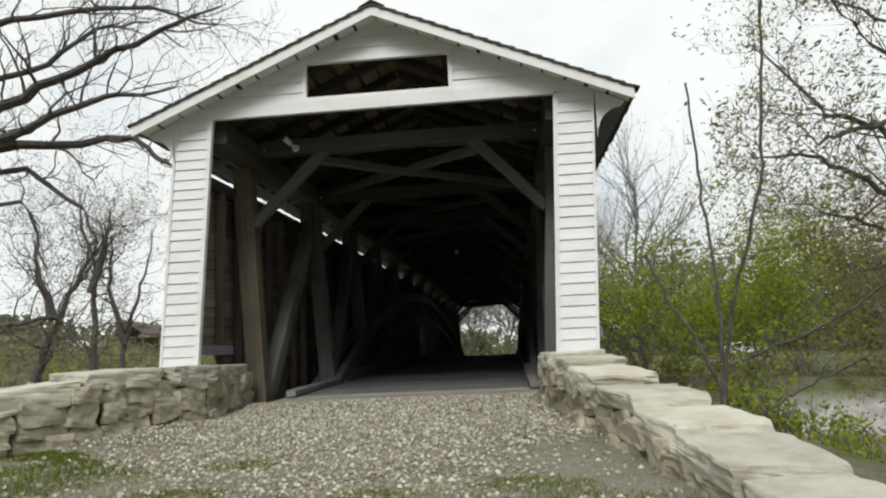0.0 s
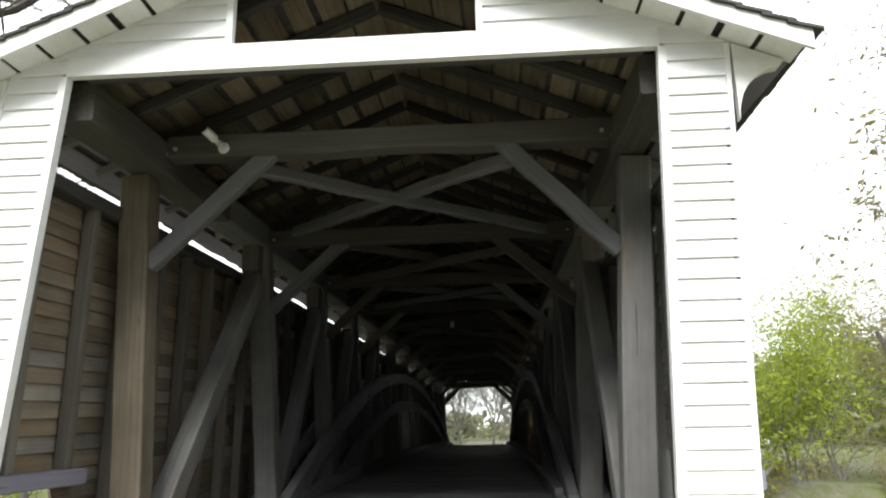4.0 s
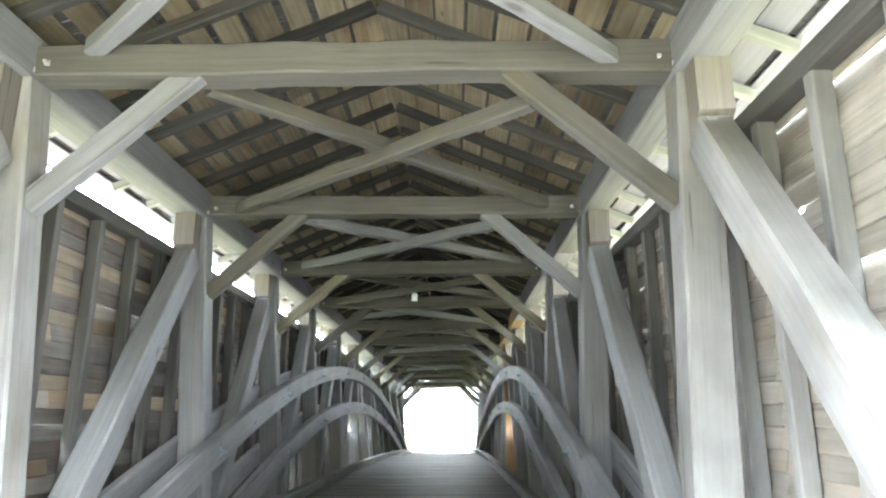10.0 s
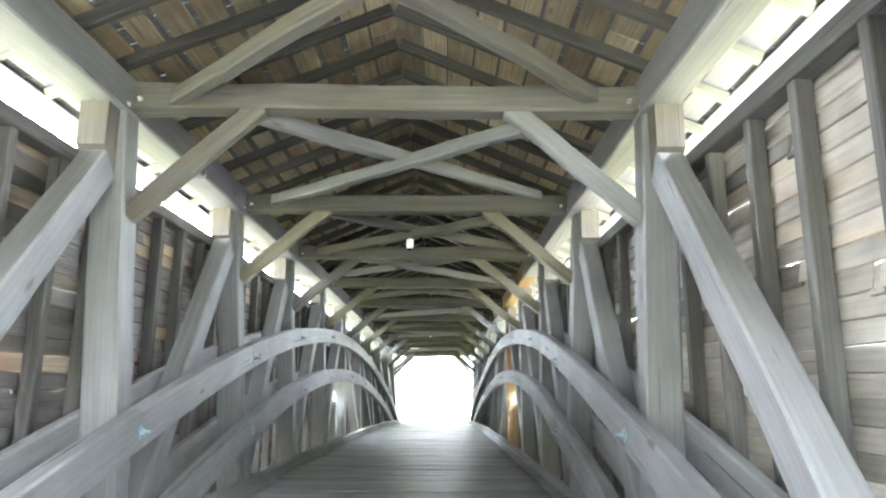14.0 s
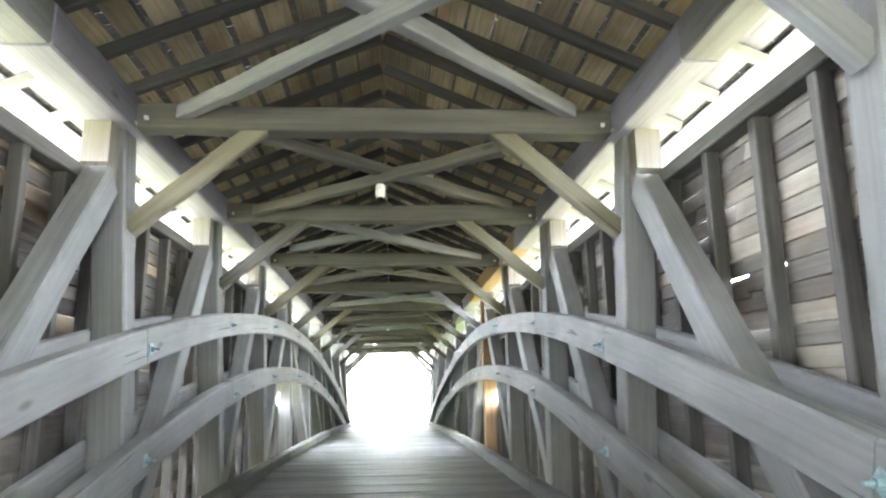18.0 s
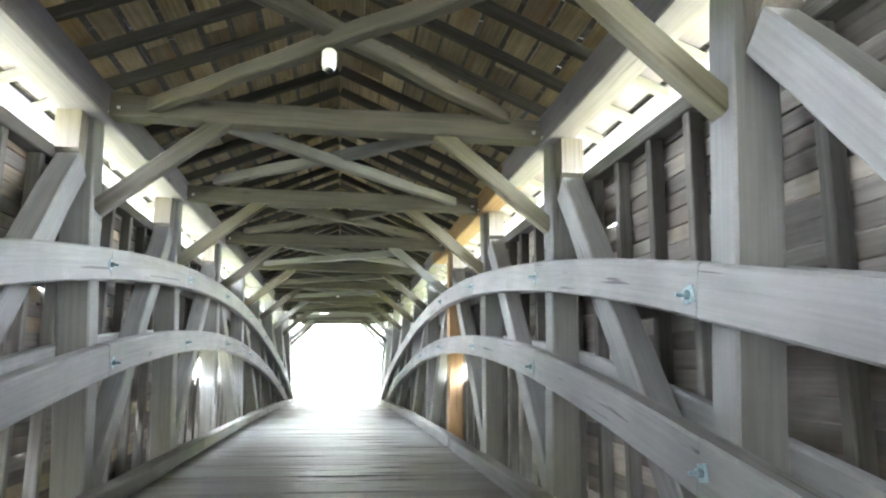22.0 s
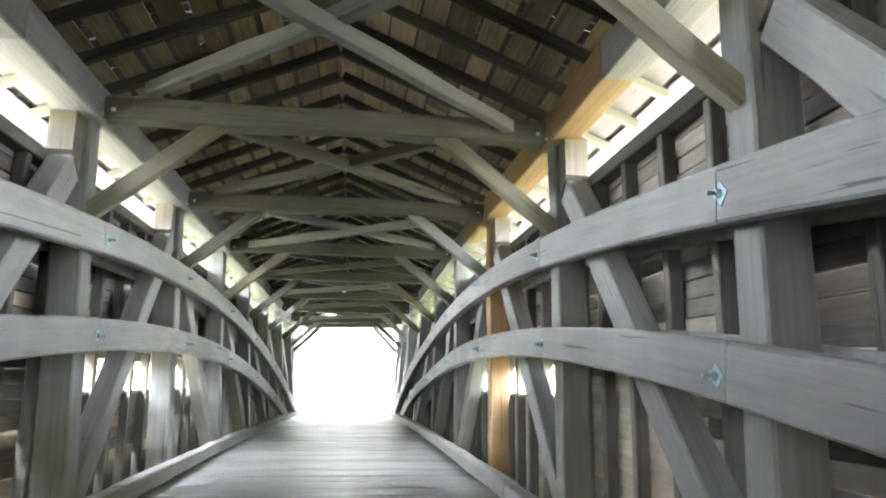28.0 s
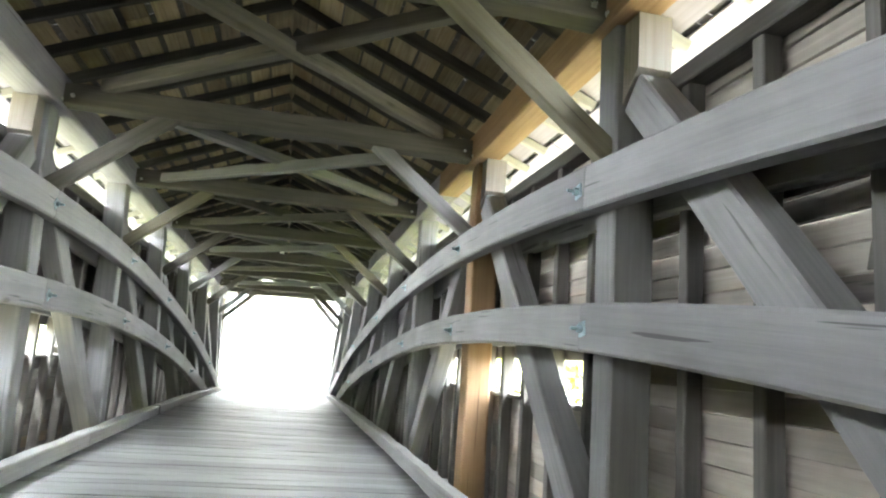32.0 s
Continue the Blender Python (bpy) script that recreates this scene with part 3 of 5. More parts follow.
for i in range(n_raft):
    y = 0.25 + i * (Y_END - 0.5) / (n_raft - 1)
    for s in (-1, 1):
        z_off = cz(y) - 0.055
        # the roof's shade is put into the rafters' near-black colour
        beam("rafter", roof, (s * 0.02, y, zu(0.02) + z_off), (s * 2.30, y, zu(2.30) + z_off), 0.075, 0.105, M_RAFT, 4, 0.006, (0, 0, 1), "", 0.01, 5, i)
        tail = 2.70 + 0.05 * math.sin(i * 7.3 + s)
        # tails paler than their rafters: eave light put into the colour
        beam("rafter_tail", roof, (s * 2.304, y, zu(2.304) + z_off), (s * tail, y, zu(tail) + z_off), 0.062, 0.085, M_KERB, 1, 0.0, (0, 0, 1), "sawn rafter tail, its pale colour carries the eave light", 0.008, 3, i)
rng = random.Random(4)
ROWS_N, PITCH = 12, 2.95 / 12
segs = 9
for s in (-1, 1):
    for r in range(ROWS_N):
        cuts = [0.02] + [Y_END * (j + 0.5 * (r % 2) + rng.uniform(-0.12, 0.12)) / segs for j in range(1, segs)] + [Y_END - 0.02]
        xc = (r + 0.5) * PITCH
        wboard = PITCH * math.hypot(1, SLOPE) - (0.012 if r == 0 else rng.choice((0.02, 0.03, 0.045, 0.06, 0.08)))
        for j, (a, b) in enumerate(zip(cuts, cuts[1:])):
            # boards near the eaves get the paler tone in place of outdoor light
            mat = M_PALE_LIT if (xc > 2.3) else M_ROOF
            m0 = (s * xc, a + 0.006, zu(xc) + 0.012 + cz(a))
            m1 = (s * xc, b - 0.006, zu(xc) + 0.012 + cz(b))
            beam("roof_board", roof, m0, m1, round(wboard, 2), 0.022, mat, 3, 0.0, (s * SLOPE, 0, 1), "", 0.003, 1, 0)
    # white overhang boards at both gables
    for ya, yb in ((Y_ROOF0 + 0.03, 0.012), (Y_END - 0.012, Y_ROOF1 - 0.03)):
        for r in range(ROWS_N):
            xc = (r + 0.5) * PITCH
            gap = (0.012, 0.05, 0.035, 0.055, 0.02)[(r * 3 + (s > 0)) % 5]
            beam("overhang_board", roof, (s * xc, ya, zu(xc) + 0.012), (s * xc, yb, zu(xc) + 0.012), round(PITCH * math.hypot(1, SLOPE) - gap, 3), 0.022, M_TRIM, 1, 0, (s * SLOPE, 0, 1), "white painted overhang board", 0.003, 1)
    for y0, y1 in ((Y_ROOF0, Y_ROOF0 + 0.03), (Y_ROOF1 - 0.03, Y_ROOF1)):
        fas = prism([(0, APEX + 0.005), (s * 2.95, APEX + 0.005 - 2.95 * SLOPE), (s * 2.95, APEX - 0.13 - 2.95 * SLOPE), (0, APEX - 0.13)], y0, y1)
        part("rake_board", fixed(fas, "rake_board", M_TRIM), roof, Matrix(), "white painted rake board")
# shingles in lapped courses
rng = random.Random(9)
pieces = []
for s in (-1, 1):
    courses = 20
    for c in range(courses):
        y = Y_ROOF0 - 0.03
        while y < Y_ROOF1 + 0.03:
            edge = 3.0
            xo, xi = edge - c * edge / courses, edge - (c + 1.35) * edge / courses
            wd = rng.uniform(0.12, 0.24)
            y2 = min(y + wd, Y_ROOF1 + 0.03)
            lift = rng.uniform(0, 0.006)
            xa, xb = s * (xo + rng.uniform(-0.012, 0.012)), s * max(xi, 0.0)
            za, zb = APEX - SLOPE * abs(xa) + 0.022 + lift, APEX - SLOPE * abs(xb) + 0.002
            ca, cb = cz(y), cz(y2)
            v = [(xa, y + 0.004, za + ca), (xa, y2 - 0.004, za + cb), (xb, y2 - 0.004, zb + cb), (xb, y + 0.004, zb + ca)]
            v += [(p[0], p[1], p[2] - 0.02) for p in v]
            pieces.append((v, [], [(0, 1, 2, 3), (7, 6, 5, 4), (0, 4, 5, 1), (1, 5, 6, 2), (2, 6, 7, 3), (3, 7, 4, 0)]))
            y = y2
shing = part("shingles", fixed(joined(pieces), "shingles", M_SHING), roof, Matrix(), "dark weathered wood shingles")
shing["kind"] = "stuff"
caps = []
for i in range(20):
    ya, yb = Y_ROOF0 - 0.02 + i * (Y_ROOF1 - Y_ROOF0 + 0.04) / 20, Y_ROOF0 - 0.02 + (i + 1) * (Y_ROOF1 - Y_ROOF0 + 0.04) / 20
    v, e, f = prism([(-0.16, APEX - 0.03), (0, APEX + 0.06), (0.16, APEX - 0.03), (0, APEX + 0.035)], ya, yb)
    caps.append(([(x, y, z + cz(y)) for x, y, z in v], e, f))
part("ridge_cap", fixed(joined(caps), "ridge_cap", M_SHING), roof, Matrix())

# ---- side walls: studs, plates, lapped boards, a long window slot at midspan ----
SLOT_Y, SLOT_Z, ROW = (18.0, 22.6), (1.20, 1.59), 0.1255


# thin chinks where the boards have warped
_r = random.Random(58)
CRACKS = [(_r.choice((-1, 1)), round(_r.uniform(4.8, 30.0), 2), round(_r.uniform(0.06, 0.24), 2), round(_r.uniform(0.2, 2.3), 2)) for _ in range(70)]
# places where a sprung or short board lets daylight in: side, y, width, height
SLITS = ((1, 9.45, 0.40, 2.07), (1, 9.0, 0.28, 2.06), (1, 2.38, 0.36, 2.86), (1, 13.05, 0.27, 2.66), (1, 3.86, 0.09, 2.30), (1, 3.05, 0.07, 1.92), (1, 6.10, 0.07, 2.74),
         (1, 5.48, 0.08, 1.93), *CRACKS, (-1, 9.04, 0.07, 1.68), (-1, 7.18, 0.07, 1.43), (-1, 8.05, 0.08, 1.76))


def wall_board(length, back):
    """A lapped board along local X; its outer face (local +Y) is painted white."""
    length = round(length, 2)
    key = ("wall_board", length, back.name)
    if key not in MESHES:
        v, _, f = timber(length + 0.03, 0.022, ROW + 0.024, 6, 0.003, 0.004, int(length * 10))
        me = fixed((v, [], f), "board", back, M_WHITE)
        for p in me.polygons:
            if p.normal.y > 0.9:
                p.material_index = 1
        MESHES[key] = me
    return MESHES[key]


rng = random.Random(21)
for s, nm in ((-1, "wall_left"), (1, "wall_right")):
    wall = thing(nm, (s * 2.47, YM, 0), "tan weathered board wall on vertical studs, boards painted white outside", "wall", kind="structure")
    rows = 31
    for r in range(rows):
        z0 = WALL_TOP - (r + 1) * ROW
        zc = z0 + ROW / 2
        spans = [(1.0 if z0 < 0.68 else 0.0, 39.1 if z0 < 0.68 else 40.1)]
        if SLOT_Z[0] < zc + wc(YM) < SLOT_Z[1]:
            spans = [(spans[0][0], SLOT_Y[0]), (SLOT_Y[1], spans[0][1])]
        lap = rng.uniform(10.5, 12.5)
        for a, b in spans:
            # beside the leaning portal all first boards end on one stud
            a2 = 4.4 if s > 0 and a < 1.5 else a
            cnt = max(1, round((b - a2) / 4.8))
            cuts = [round(c, 1) for c in [a] + ([a2] if a2 > a else []) + [a2 + (b - a2) * (j + rng.uniform(-0.25, 0.25)) / cnt for j in range(1, cnt)] + [b]]
            gaps = [(y0, y0 + w) for ss, y0, w, zs in SLITS if ss == s and abs(zs - wc(y0) - (z0 + ROW)) <= ROW / 2 and a < y0 < b]
            # a chink keeps clear of the boards' ends, a sprung board ends where it is sprung
            gaps = [g for g in gaps if all(not g[0] - 0.4 < c < g[1] + 0.4 for c in cuts) or not any(k[1] == g[0] for k in CRACKS)]
            cuts = [c for c in cuts if all(not y0 - 0.25 < c < y2 + 0.25 for y0, y2 in gaps) or c in (a, b)]
            cuts = sorted(cuts + [c for g in gaps for c in g])
            for p, q in zip(cuts, cuts[1:]):
                ln = q - p
                drop = 0.0
                if (p, q) in gaps:
                    drop = 0.0255 if any(c[1] == p and c[2] == round(q - p, 2) for c in CRACKS) else 0.033
                tilt = lap + rng.uniform(-0.8, 0.8)
                rise = math.degrees(math.atan2(wc(q) - wc(p), ln)) * s
                m = Matrix.Translation((s * (WALL_X + 0.01 + rng.uniform(0, 0.006)), p if s < 0 else q, zc + wc(p if s < 0 else q) - drop + rng.uniform(-0.004, 0.004))) @ pose(0, 0, 0, 0, 0, 90 * -s if s > 0 else 90)
                # outward is +Y in the board's own frame on both sides
                m = m @ pose(-0.013, 0, 0, -tilt, rise + rng.uniform(-0.05, 0.05), 0)
                mid = (p + q) / 2
                # shade is put into the colour of boards further inside
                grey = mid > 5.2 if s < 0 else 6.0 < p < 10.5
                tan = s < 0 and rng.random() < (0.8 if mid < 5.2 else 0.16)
                if s > 0 and p < 0.5:
                    # the first boards lean in with the racked portal
                    m = m @ pose(0, 0, 0, 0, 0, -math.degrees(math.atan(0.16 * min(1.0, 1 - (zc - 0.5) / 3.0) / ln)))
                part("board", wall_board(ln, M_SIDE_W if tan else M_SIDE_SHADED if grey else M_SIDE), wall, m)
    i = 0
    y = 0.32
    while y < Y_END - 0.2:
        zl = 0.75 if (y < 1.1 or y > Y_END - 1.1) else -0.8
        lean = 0.14 * (1 - y / 4.4) if s > 0 and y < 4.4 else 0.0
        # studs beyond the portal bays are darker, interior shade put into their tone
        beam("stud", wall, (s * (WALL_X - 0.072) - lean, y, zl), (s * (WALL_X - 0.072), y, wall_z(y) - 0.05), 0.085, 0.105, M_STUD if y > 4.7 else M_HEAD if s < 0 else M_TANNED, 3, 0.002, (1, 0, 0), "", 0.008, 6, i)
        i += 1
        y += 0.62 + rng.uniform(-0.05, 0.05)
    for a in range(0, 12, 2):
        ya, yb = (0.02 if a == 0 else ty(a)), (Y_END - 0.02 if a == 10 else ty(a + 2))
        # the plate's dark tone and depth take in the shade below it
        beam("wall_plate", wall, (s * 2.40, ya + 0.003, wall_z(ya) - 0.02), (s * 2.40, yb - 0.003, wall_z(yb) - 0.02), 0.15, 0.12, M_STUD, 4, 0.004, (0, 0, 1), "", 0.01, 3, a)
    for ya, yb in ((0.03, 1.15), (Y_END - 1.15, Y_END - 0.03)):
        beam("wall_sill", wall, (s * 2.37, ya, 0.70), (s * 2.37, yb, 0.70), 0.14, 0.12, M_PALE_LIT, 2, 0.004, label="pale timber wall sill")
    beam("slot_sill", wall, (s * 2.45, SLOT_Y[0], SLOT_Z[0] - 0.03), (s * 2.45, SLOT_Y[1], SLOT_Z[0] - 0.03), 0.10, 0.04, M_STUD, 3, 0.003)

# ---- deck: stringers, cross planks, kerbs ----
def deck_slab():
    vs, fs = [], []
    n = 40
    for i in range(n + 1):
        y = 0.96 + (Y_END - 1.92) * i / n
        vs += [(-1.80, y, cz(y) - 0.076), (1.80, y, cz(y) - 0.076), (1.80, y, cz(y) - 0.1), (-1.80, y, cz(y) - 0.1)]
    for i in range(n):
        for j in range(4):
            fs.append((4 * i + j, 4 * i + (j + 1) % 4, 4 * i + 4 + (j + 1) % 4, 4 * i + 4 + j))
    fs += [(3, 2, 1, 0), (4 * n, 4 * n + 1, 4 * n + 2, 4 * n + 3)]
    return joined([(vs, [], fs), block(-1.8, 1.8, 0.90, 1.05, -0.5, -0.076), block(-1.8, 1.8, Y_END - 1.05, Y_END - 0.90, -0.5, -0.076)])


floor_ob = solid("floor", fixed(deck_slab(), "floor", M_RAFT), "worn grey plank deck running across the bridge", "floor", kind="structure")
for i in range(5):
    for a in range(0, 12, 3):
        x = -1.64 + 0.82 * i
        beam("stringer", floor_ob, (x, ty(a) - (0.4 if a == 0 else 0), -0.2 + cz(ty(a))), (x, ty(a + 3) + (0.4 if a == 9 else 0), -0.2 + cz(ty(a + 3))), 0.12, 0.2, M_STUD, 3, 0.0)
rng = random.Random(33)
y, i = 0.94, 0
deck_mesh = {}
while y < Y_END - 0.95:
    w = rng.choice((0.17, 0.19, 0.2, 0.22, 0.24, 0.27))
    key = (w, rng.randrange(3), y < 1.75)
    if key not in deck_mesh:
        deck_mesh[key] = as_mesh("plank", timber(3.56, w - 0.007, 0.07, 7, 0.003, 0.006, i), M_DUSTY if key[2] else M_DECK)
    sl = math.degrees(math.atan((cz(y + 0.1) - cz(y - 0.1)) / 0.2))
    part("plank", deck_mesh[key], floor_ob, pose(-1.78 + rng.uniform(-0.01, 0.01), y + w / 2, cz(y) - 0.035 + rng.uniform(-0.004, 0.003), sl + rng.uniform(-0.45, 0.45), 0, rng.uniform(-0.12, 0.12)))
    y += w
    i += 1
for s in (-1, 1):
    ys = [1.58, 4.9, 9.0, 12.9, 17.1, 21.2, 25.3, 29.3, 33.4, 37.0, Y_END - 0.9]
    for j, (a, b) in enumerate(zip(ys, ys[1:])):
        kerb = beam("kerb", floor_ob, (s * (1.66 if s < 0 else 1.69), a + 0.012, cz(a) + (0.085 if j else 0.055)), (s * (1.66 if s < 0 else 1.69), b - 0.012, cz(b) + (0.085 if j else 0.055)), 0.14, 0.15 if j else 0.09, M_KERB, 6, 0.007, (0, 0, 1), "pale timber kerb length", 0.014, 4, j)


# ---- the portals: white clapboard fronts with a louvre opening ----
def rack(z):
    """The front has leaned over a little: its foot stands further left than its head."""
    return -0.16 * (1 - (z - 0.5) / 3.0)


def clap(xa0, xb0, xa1, xb1, z0, z1, f, y0):
    """One lapped board between two heights; f is -1 for a face towards -y."""
    yb0, yb1, yk = y0 + f * 0.032, y0 + f * 0.014, y0 - f * 0.004
    v = [(xa0, yb0, z0), (xb0, yb0, z0), (xb1, yb1, z1), (xa1, yb1, z1), (xa0, yk, z0), (xb0, yk, z0), (xb1, yk, z1), (xa1, yk, z1)]
    return v, [], [(0, 1, 2, 3), (7, 6, 5, 4), (0, 4, 5, 1), (1, 5, 6, 2), (2, 6, 7, 3), (3, 7, 4, 0)]


def portal(name, y0, f, lean):
    wall = thing(name, (0, y0, 0), "white painted clapboard gable front around an open timber portal", "wall", kind="structure")
    sh = (lambda z: rack(z)) if lean else (lambda z: 0.0)
    rngp = random.Random(5)
    I = Matrix()
    lim = lambda z: (APEX - 0.06 - z) / SLOPE
    step = 0.1255

    def row(xa, xb, z0, z1, racked=True):
        s0, s1 = (sh(z0), sh(z1)) if racked else (0, 0)
        a0, b0, a1, b1 = xa + s0, xb + s0, xa + s1, xb + s1
        a0, b0, a1, b1 = max(a0, -lim(z0)), min(b0, lim(z0)), max(a1, -lim(z1)), min(b1, lim(z1))
        if b1 - a1 < 0.01:
            a1 = b1 = (a0 + b0) / 2
        if b0 - a0 > 0.02:
            part("clapboard", fixed(clap(a0, b0, a1, b1, z0 + rngp.uniform(-0.004, 0.004), z1 + 0.006, f, y0), "clapboard", M_WHITE), wall, I)

    H_, O_, W_ = 3.51, 2.071, 2.545
    z = 0.50
    while z < H_ - 0.01:
        z1 = min(z + step * rngp.uniform(0.96, 1.04), H_)
        row(-W_ + 0.03, -O_ - 0.055, z, z1)
        row(O_ + 0.055, W_ - 0.03, z, z1)
        z = z1
    row(-2.6, -O_ - 0.012, H_, H_ + 0.125, False)
    row(O_ + 0.012, 2.6, H_, H_ + 0.125, False)
    z = H_ + 0.125
    while z < 4.56:
        z1 = z + step * rngp.uniform(0.95, 1.05)
        if z < 4.13:
            z1 = 4.145 if z1 > 4.09 else z1
            row(-2.7, -0.93, z, z1, False)
            row(0.90, 2.7, z, z1, False)
        else:
            row(-2.7, 2.7, z, z1, False)
        z = z1
    ya, yb = sorted((y0 + f * 0.040, y0 - f * 0.02))
    trims = [("header_board", [(-O_ - 0.012, H_ - 0.02), (O_ + 0.012, H_ - 0.02), (O_ + 0.012, H_ + 0.125), (-O_ - 0.012, H_ + 0.125)])]
    for s in (-1, 1):
        a, b = s * O_, s * (O_ + 0.055)
        trims.append(("jamb_trim", [(a + sh(0.5), 0.5), (b + sh(0.5), 0.5), (b + sh(H_), H_ - 0.02), (a + sh(H_), H_ - 0.02)]))
        a, b = s * (W_ - 0.03), s * W_
        trims.append(("corner_board", [(a + sh(0.5), 0.5), (b + sh(0.5), 0.5), (b + sh(3.42), 3.485), (a + sh(3.42), 3.49)]))
        cur = [(W_ + 0.005 + 0.29 * (1 - math.cos(math.radians(t))), 2.93 + 0.36 * math.sin(math.radians(t))) for t in range(0, 91, 15)]
        trims.append(("eave_bracket", [(s * (W_ + 0.005), 3.485), (s * 2.88, 3.34)] + [(s * x, z_) for x, z_ in reversed(cur)]))
    trims += [("louvre_trim", [(-0.935, H_ + 0.125), (-0.886, H_ + 0.125), (-0.886, 4.145), (-0.935, 4.145)]),
              ("louvre_trim", [(0.852, H_ + 0.125), (0.90, H_ + 0.125), (0.90, 4.145), (0.852, 4.145)]),
              ("louvre_trim", [(-0.886, 4.105), (0.852, 4.105), (0.852, 4.145), (-0.886, 4.145)]),
              ("louvre_sill", [(-0.886, H_ + 0.125), (0.852, H_ + 0.125), (0.852, 3.68), (-0.886, 3.68)])]
    for nm, poly in trims:
        part(nm, fixed(prism(poly, ya, yb), nm, M_TRIM), wall, I)
    # returns of the opening and rough backing studs
    yc, yd = sorted((y0 - f * 0.02, y0 - f * 0.13))
    ye = sorted((y0 - f * 0.02, y0 - f * 0.034))
    for s in (-1, 1):
        a, b = s * (O_ + 0.002), s * (O_ + 0.04)
        part("jamb_return", fixed(prism([(a + sh(0.5), 0.5), (b + sh(0.5), 0.5), (b + sh(H_), H_), (a + sh(H_), H_)], *ye), "jamb_return", M_TRIM), wall, I)
        a, b = s * (O_ + 0.05), s * (W_ - 0.04)
        y2 = y0 - f * 0.02
        part("pier_backing", fixed(prism([(a + sh(0.5), 0.5), (b + sh(0.5), 0.5), (b + sh(3.4), 3.42), (a + sh(3.4), H_ + 0.08)], *sorted((y2, y2 - f * 0.02))), "pier_backing", M_SIDE), wall, I)
    part("header_beam", fixed(prism([(-2.0, H_ + 0.002), (2.0, H_ + 0.002), (2.0, H_ + 0.11), (-2.0, H_ + 0.11)], yc, yd), "header_beam", M_STUD), wall, I)
    return wall


portal("wall_front", 0.0, -1, True)
portal("wall_far", Y_END, 1, False)


# ---- ground, creek, approaches ----
def smooth(a, b, x):
    t = min(max((x - a) / (b - a), 0.0), 1.0)
    return t * t * (3 - 2 * t)


def ramp_z(y):
    """The gravel approach near the first portal, and the road beyond the far one."""
    if y < YM:
        return max(0.075 * (y - 1.0) - 0.03, -0.95)
    return max(-0.06 * (y - Y_END + 1) - 0.03, -0.6)


def path_z(x, y):
    """The gravel lies a little higher against the flaring wall."""
    return ramp_z(y) + 0.08 * smooth(1.5, 2.3, -x) * smooth(0.0, 0.8, -y)


def ground_z(x, y):
    half = 2.9 + max(0.0, -y) * 0.22 if y < YM else 3.2 + max(0.0, y - Y_END) * 0.2
    road = 1 - smooth(half, half + 3.5, abs(x))
    if 1.2 < y < Y_END - 1.2:
        road *= 0
    land = -1.5 + 0.5 * noise.noise((x * 0.05, y * 0.05, 0)) + 0.12 * noise.noise((x * 0.4, y * 0.4, 3))
    land += 0.9 * smooth(30, 120, abs(y - 18))
    # the field climbs away on the far left
    land += 0.095 * min(max(0.0, -x - 12), 120.0)
    mid = 13.2 + 2.5 * math.sin(x * 0.06 + 0.4)
    d = y - mid + 0.9 * noise.noise((x * 0.22, y * 0.22, 7))
    if d < 0:
        # the near bank falls away along the right-hand side
        d = max(0.0, -d - min(14.0, max(0.0, 1.3 * (x - 3.5))))
    creek = 1 - smooth(5.0, 10.5, d)
    land = land * (1 - creek) + (-4.6) * creek
    if 0.9 < y < Y_END - 0.9 and abs(x) < 3.2:
        land = min(land, -1.2)
    z = land * (1 - road) + (ramp_z(y)) * road
    return z


xs = sorted(set([round(v, 2) for v in np.concatenate([np.linspace(-14, 14, 71), np.linspace(-60, 60, 49), np.linspace(-900, 900, 31)])]))
ys = sorted(set([round(v, 2) for v in np.concatenate([np.linspace(-14, 8, 56), np.linspace(8, 60, 66), np.linspace(-90, 130, 50), np.linspace(-900, 900, 31)])]))
gv = [(x, y, ground_z(x, y)) for y in ys for x in xs]
nx = len(xs)
gf = [(j * nx + i, j * nx + i + 1, (j + 1) * nx + i + 1, (j + 1) * nx + i) for j in range(len(ys) - 1) for i in range(nx - 1)]
gme = as_mesh("ground", (gv, [], gf), M_GROUND)
gme.polygons.foreach_set("use_smooth", [True] * len(gf))
solid("ground", gme, "rough spring ground with grass, bare soil and creek banks", "ground", kind="structure")
wv = [(x, y, -3.6) for x in (-160, 160) for y in (-5, 40)]
solid("water", as_mesh("water", (wv, [], [(0, 2, 3, 1)]), M_WATER), "muddy green creek water under the bridge", "water", kind="structure")


def strip(name, y0, y1, half, mat, label, category):
    vs, fs = [], []
    n, m = 60, 14
    for j in range(n + 1):
        y = y0 + (y1 - y0) * j / n
        for i in range(m + 1):
            u = i / m * 2 - 1
            h = half(y) * (1 + 0.04 * noise.noise((u * 2, y * 0.7, 5)))
            vs.append((u * h, y, path_z(u * h, y) + 0.02 + 0.012 * noise.noise((u * 6, y * 2, 1))))
    fs = [(j * (m + 1) + i, j * (m + 1) + i + 1, (j + 1) * (m + 1) + i + 1, (j + 1) * (m + 1) + i) for j in range(n) for i in range(m)]
    return solid(name, as_mesh(name, (vs, [], fs), mat), label, category, kind="structure")


strip("gravel_path", -14, 1.02, lambda y: 2.0 + max(0.0, -y) * 0.38, M_GRAVEL, "pale crushed gravel approach between stone walls", "path")
strip("far_road", Y_END - 0.8, Y_END + 40, lambda y: 2.1, M_GRAVEL, "pale gravel road leaving the far portal", "road")

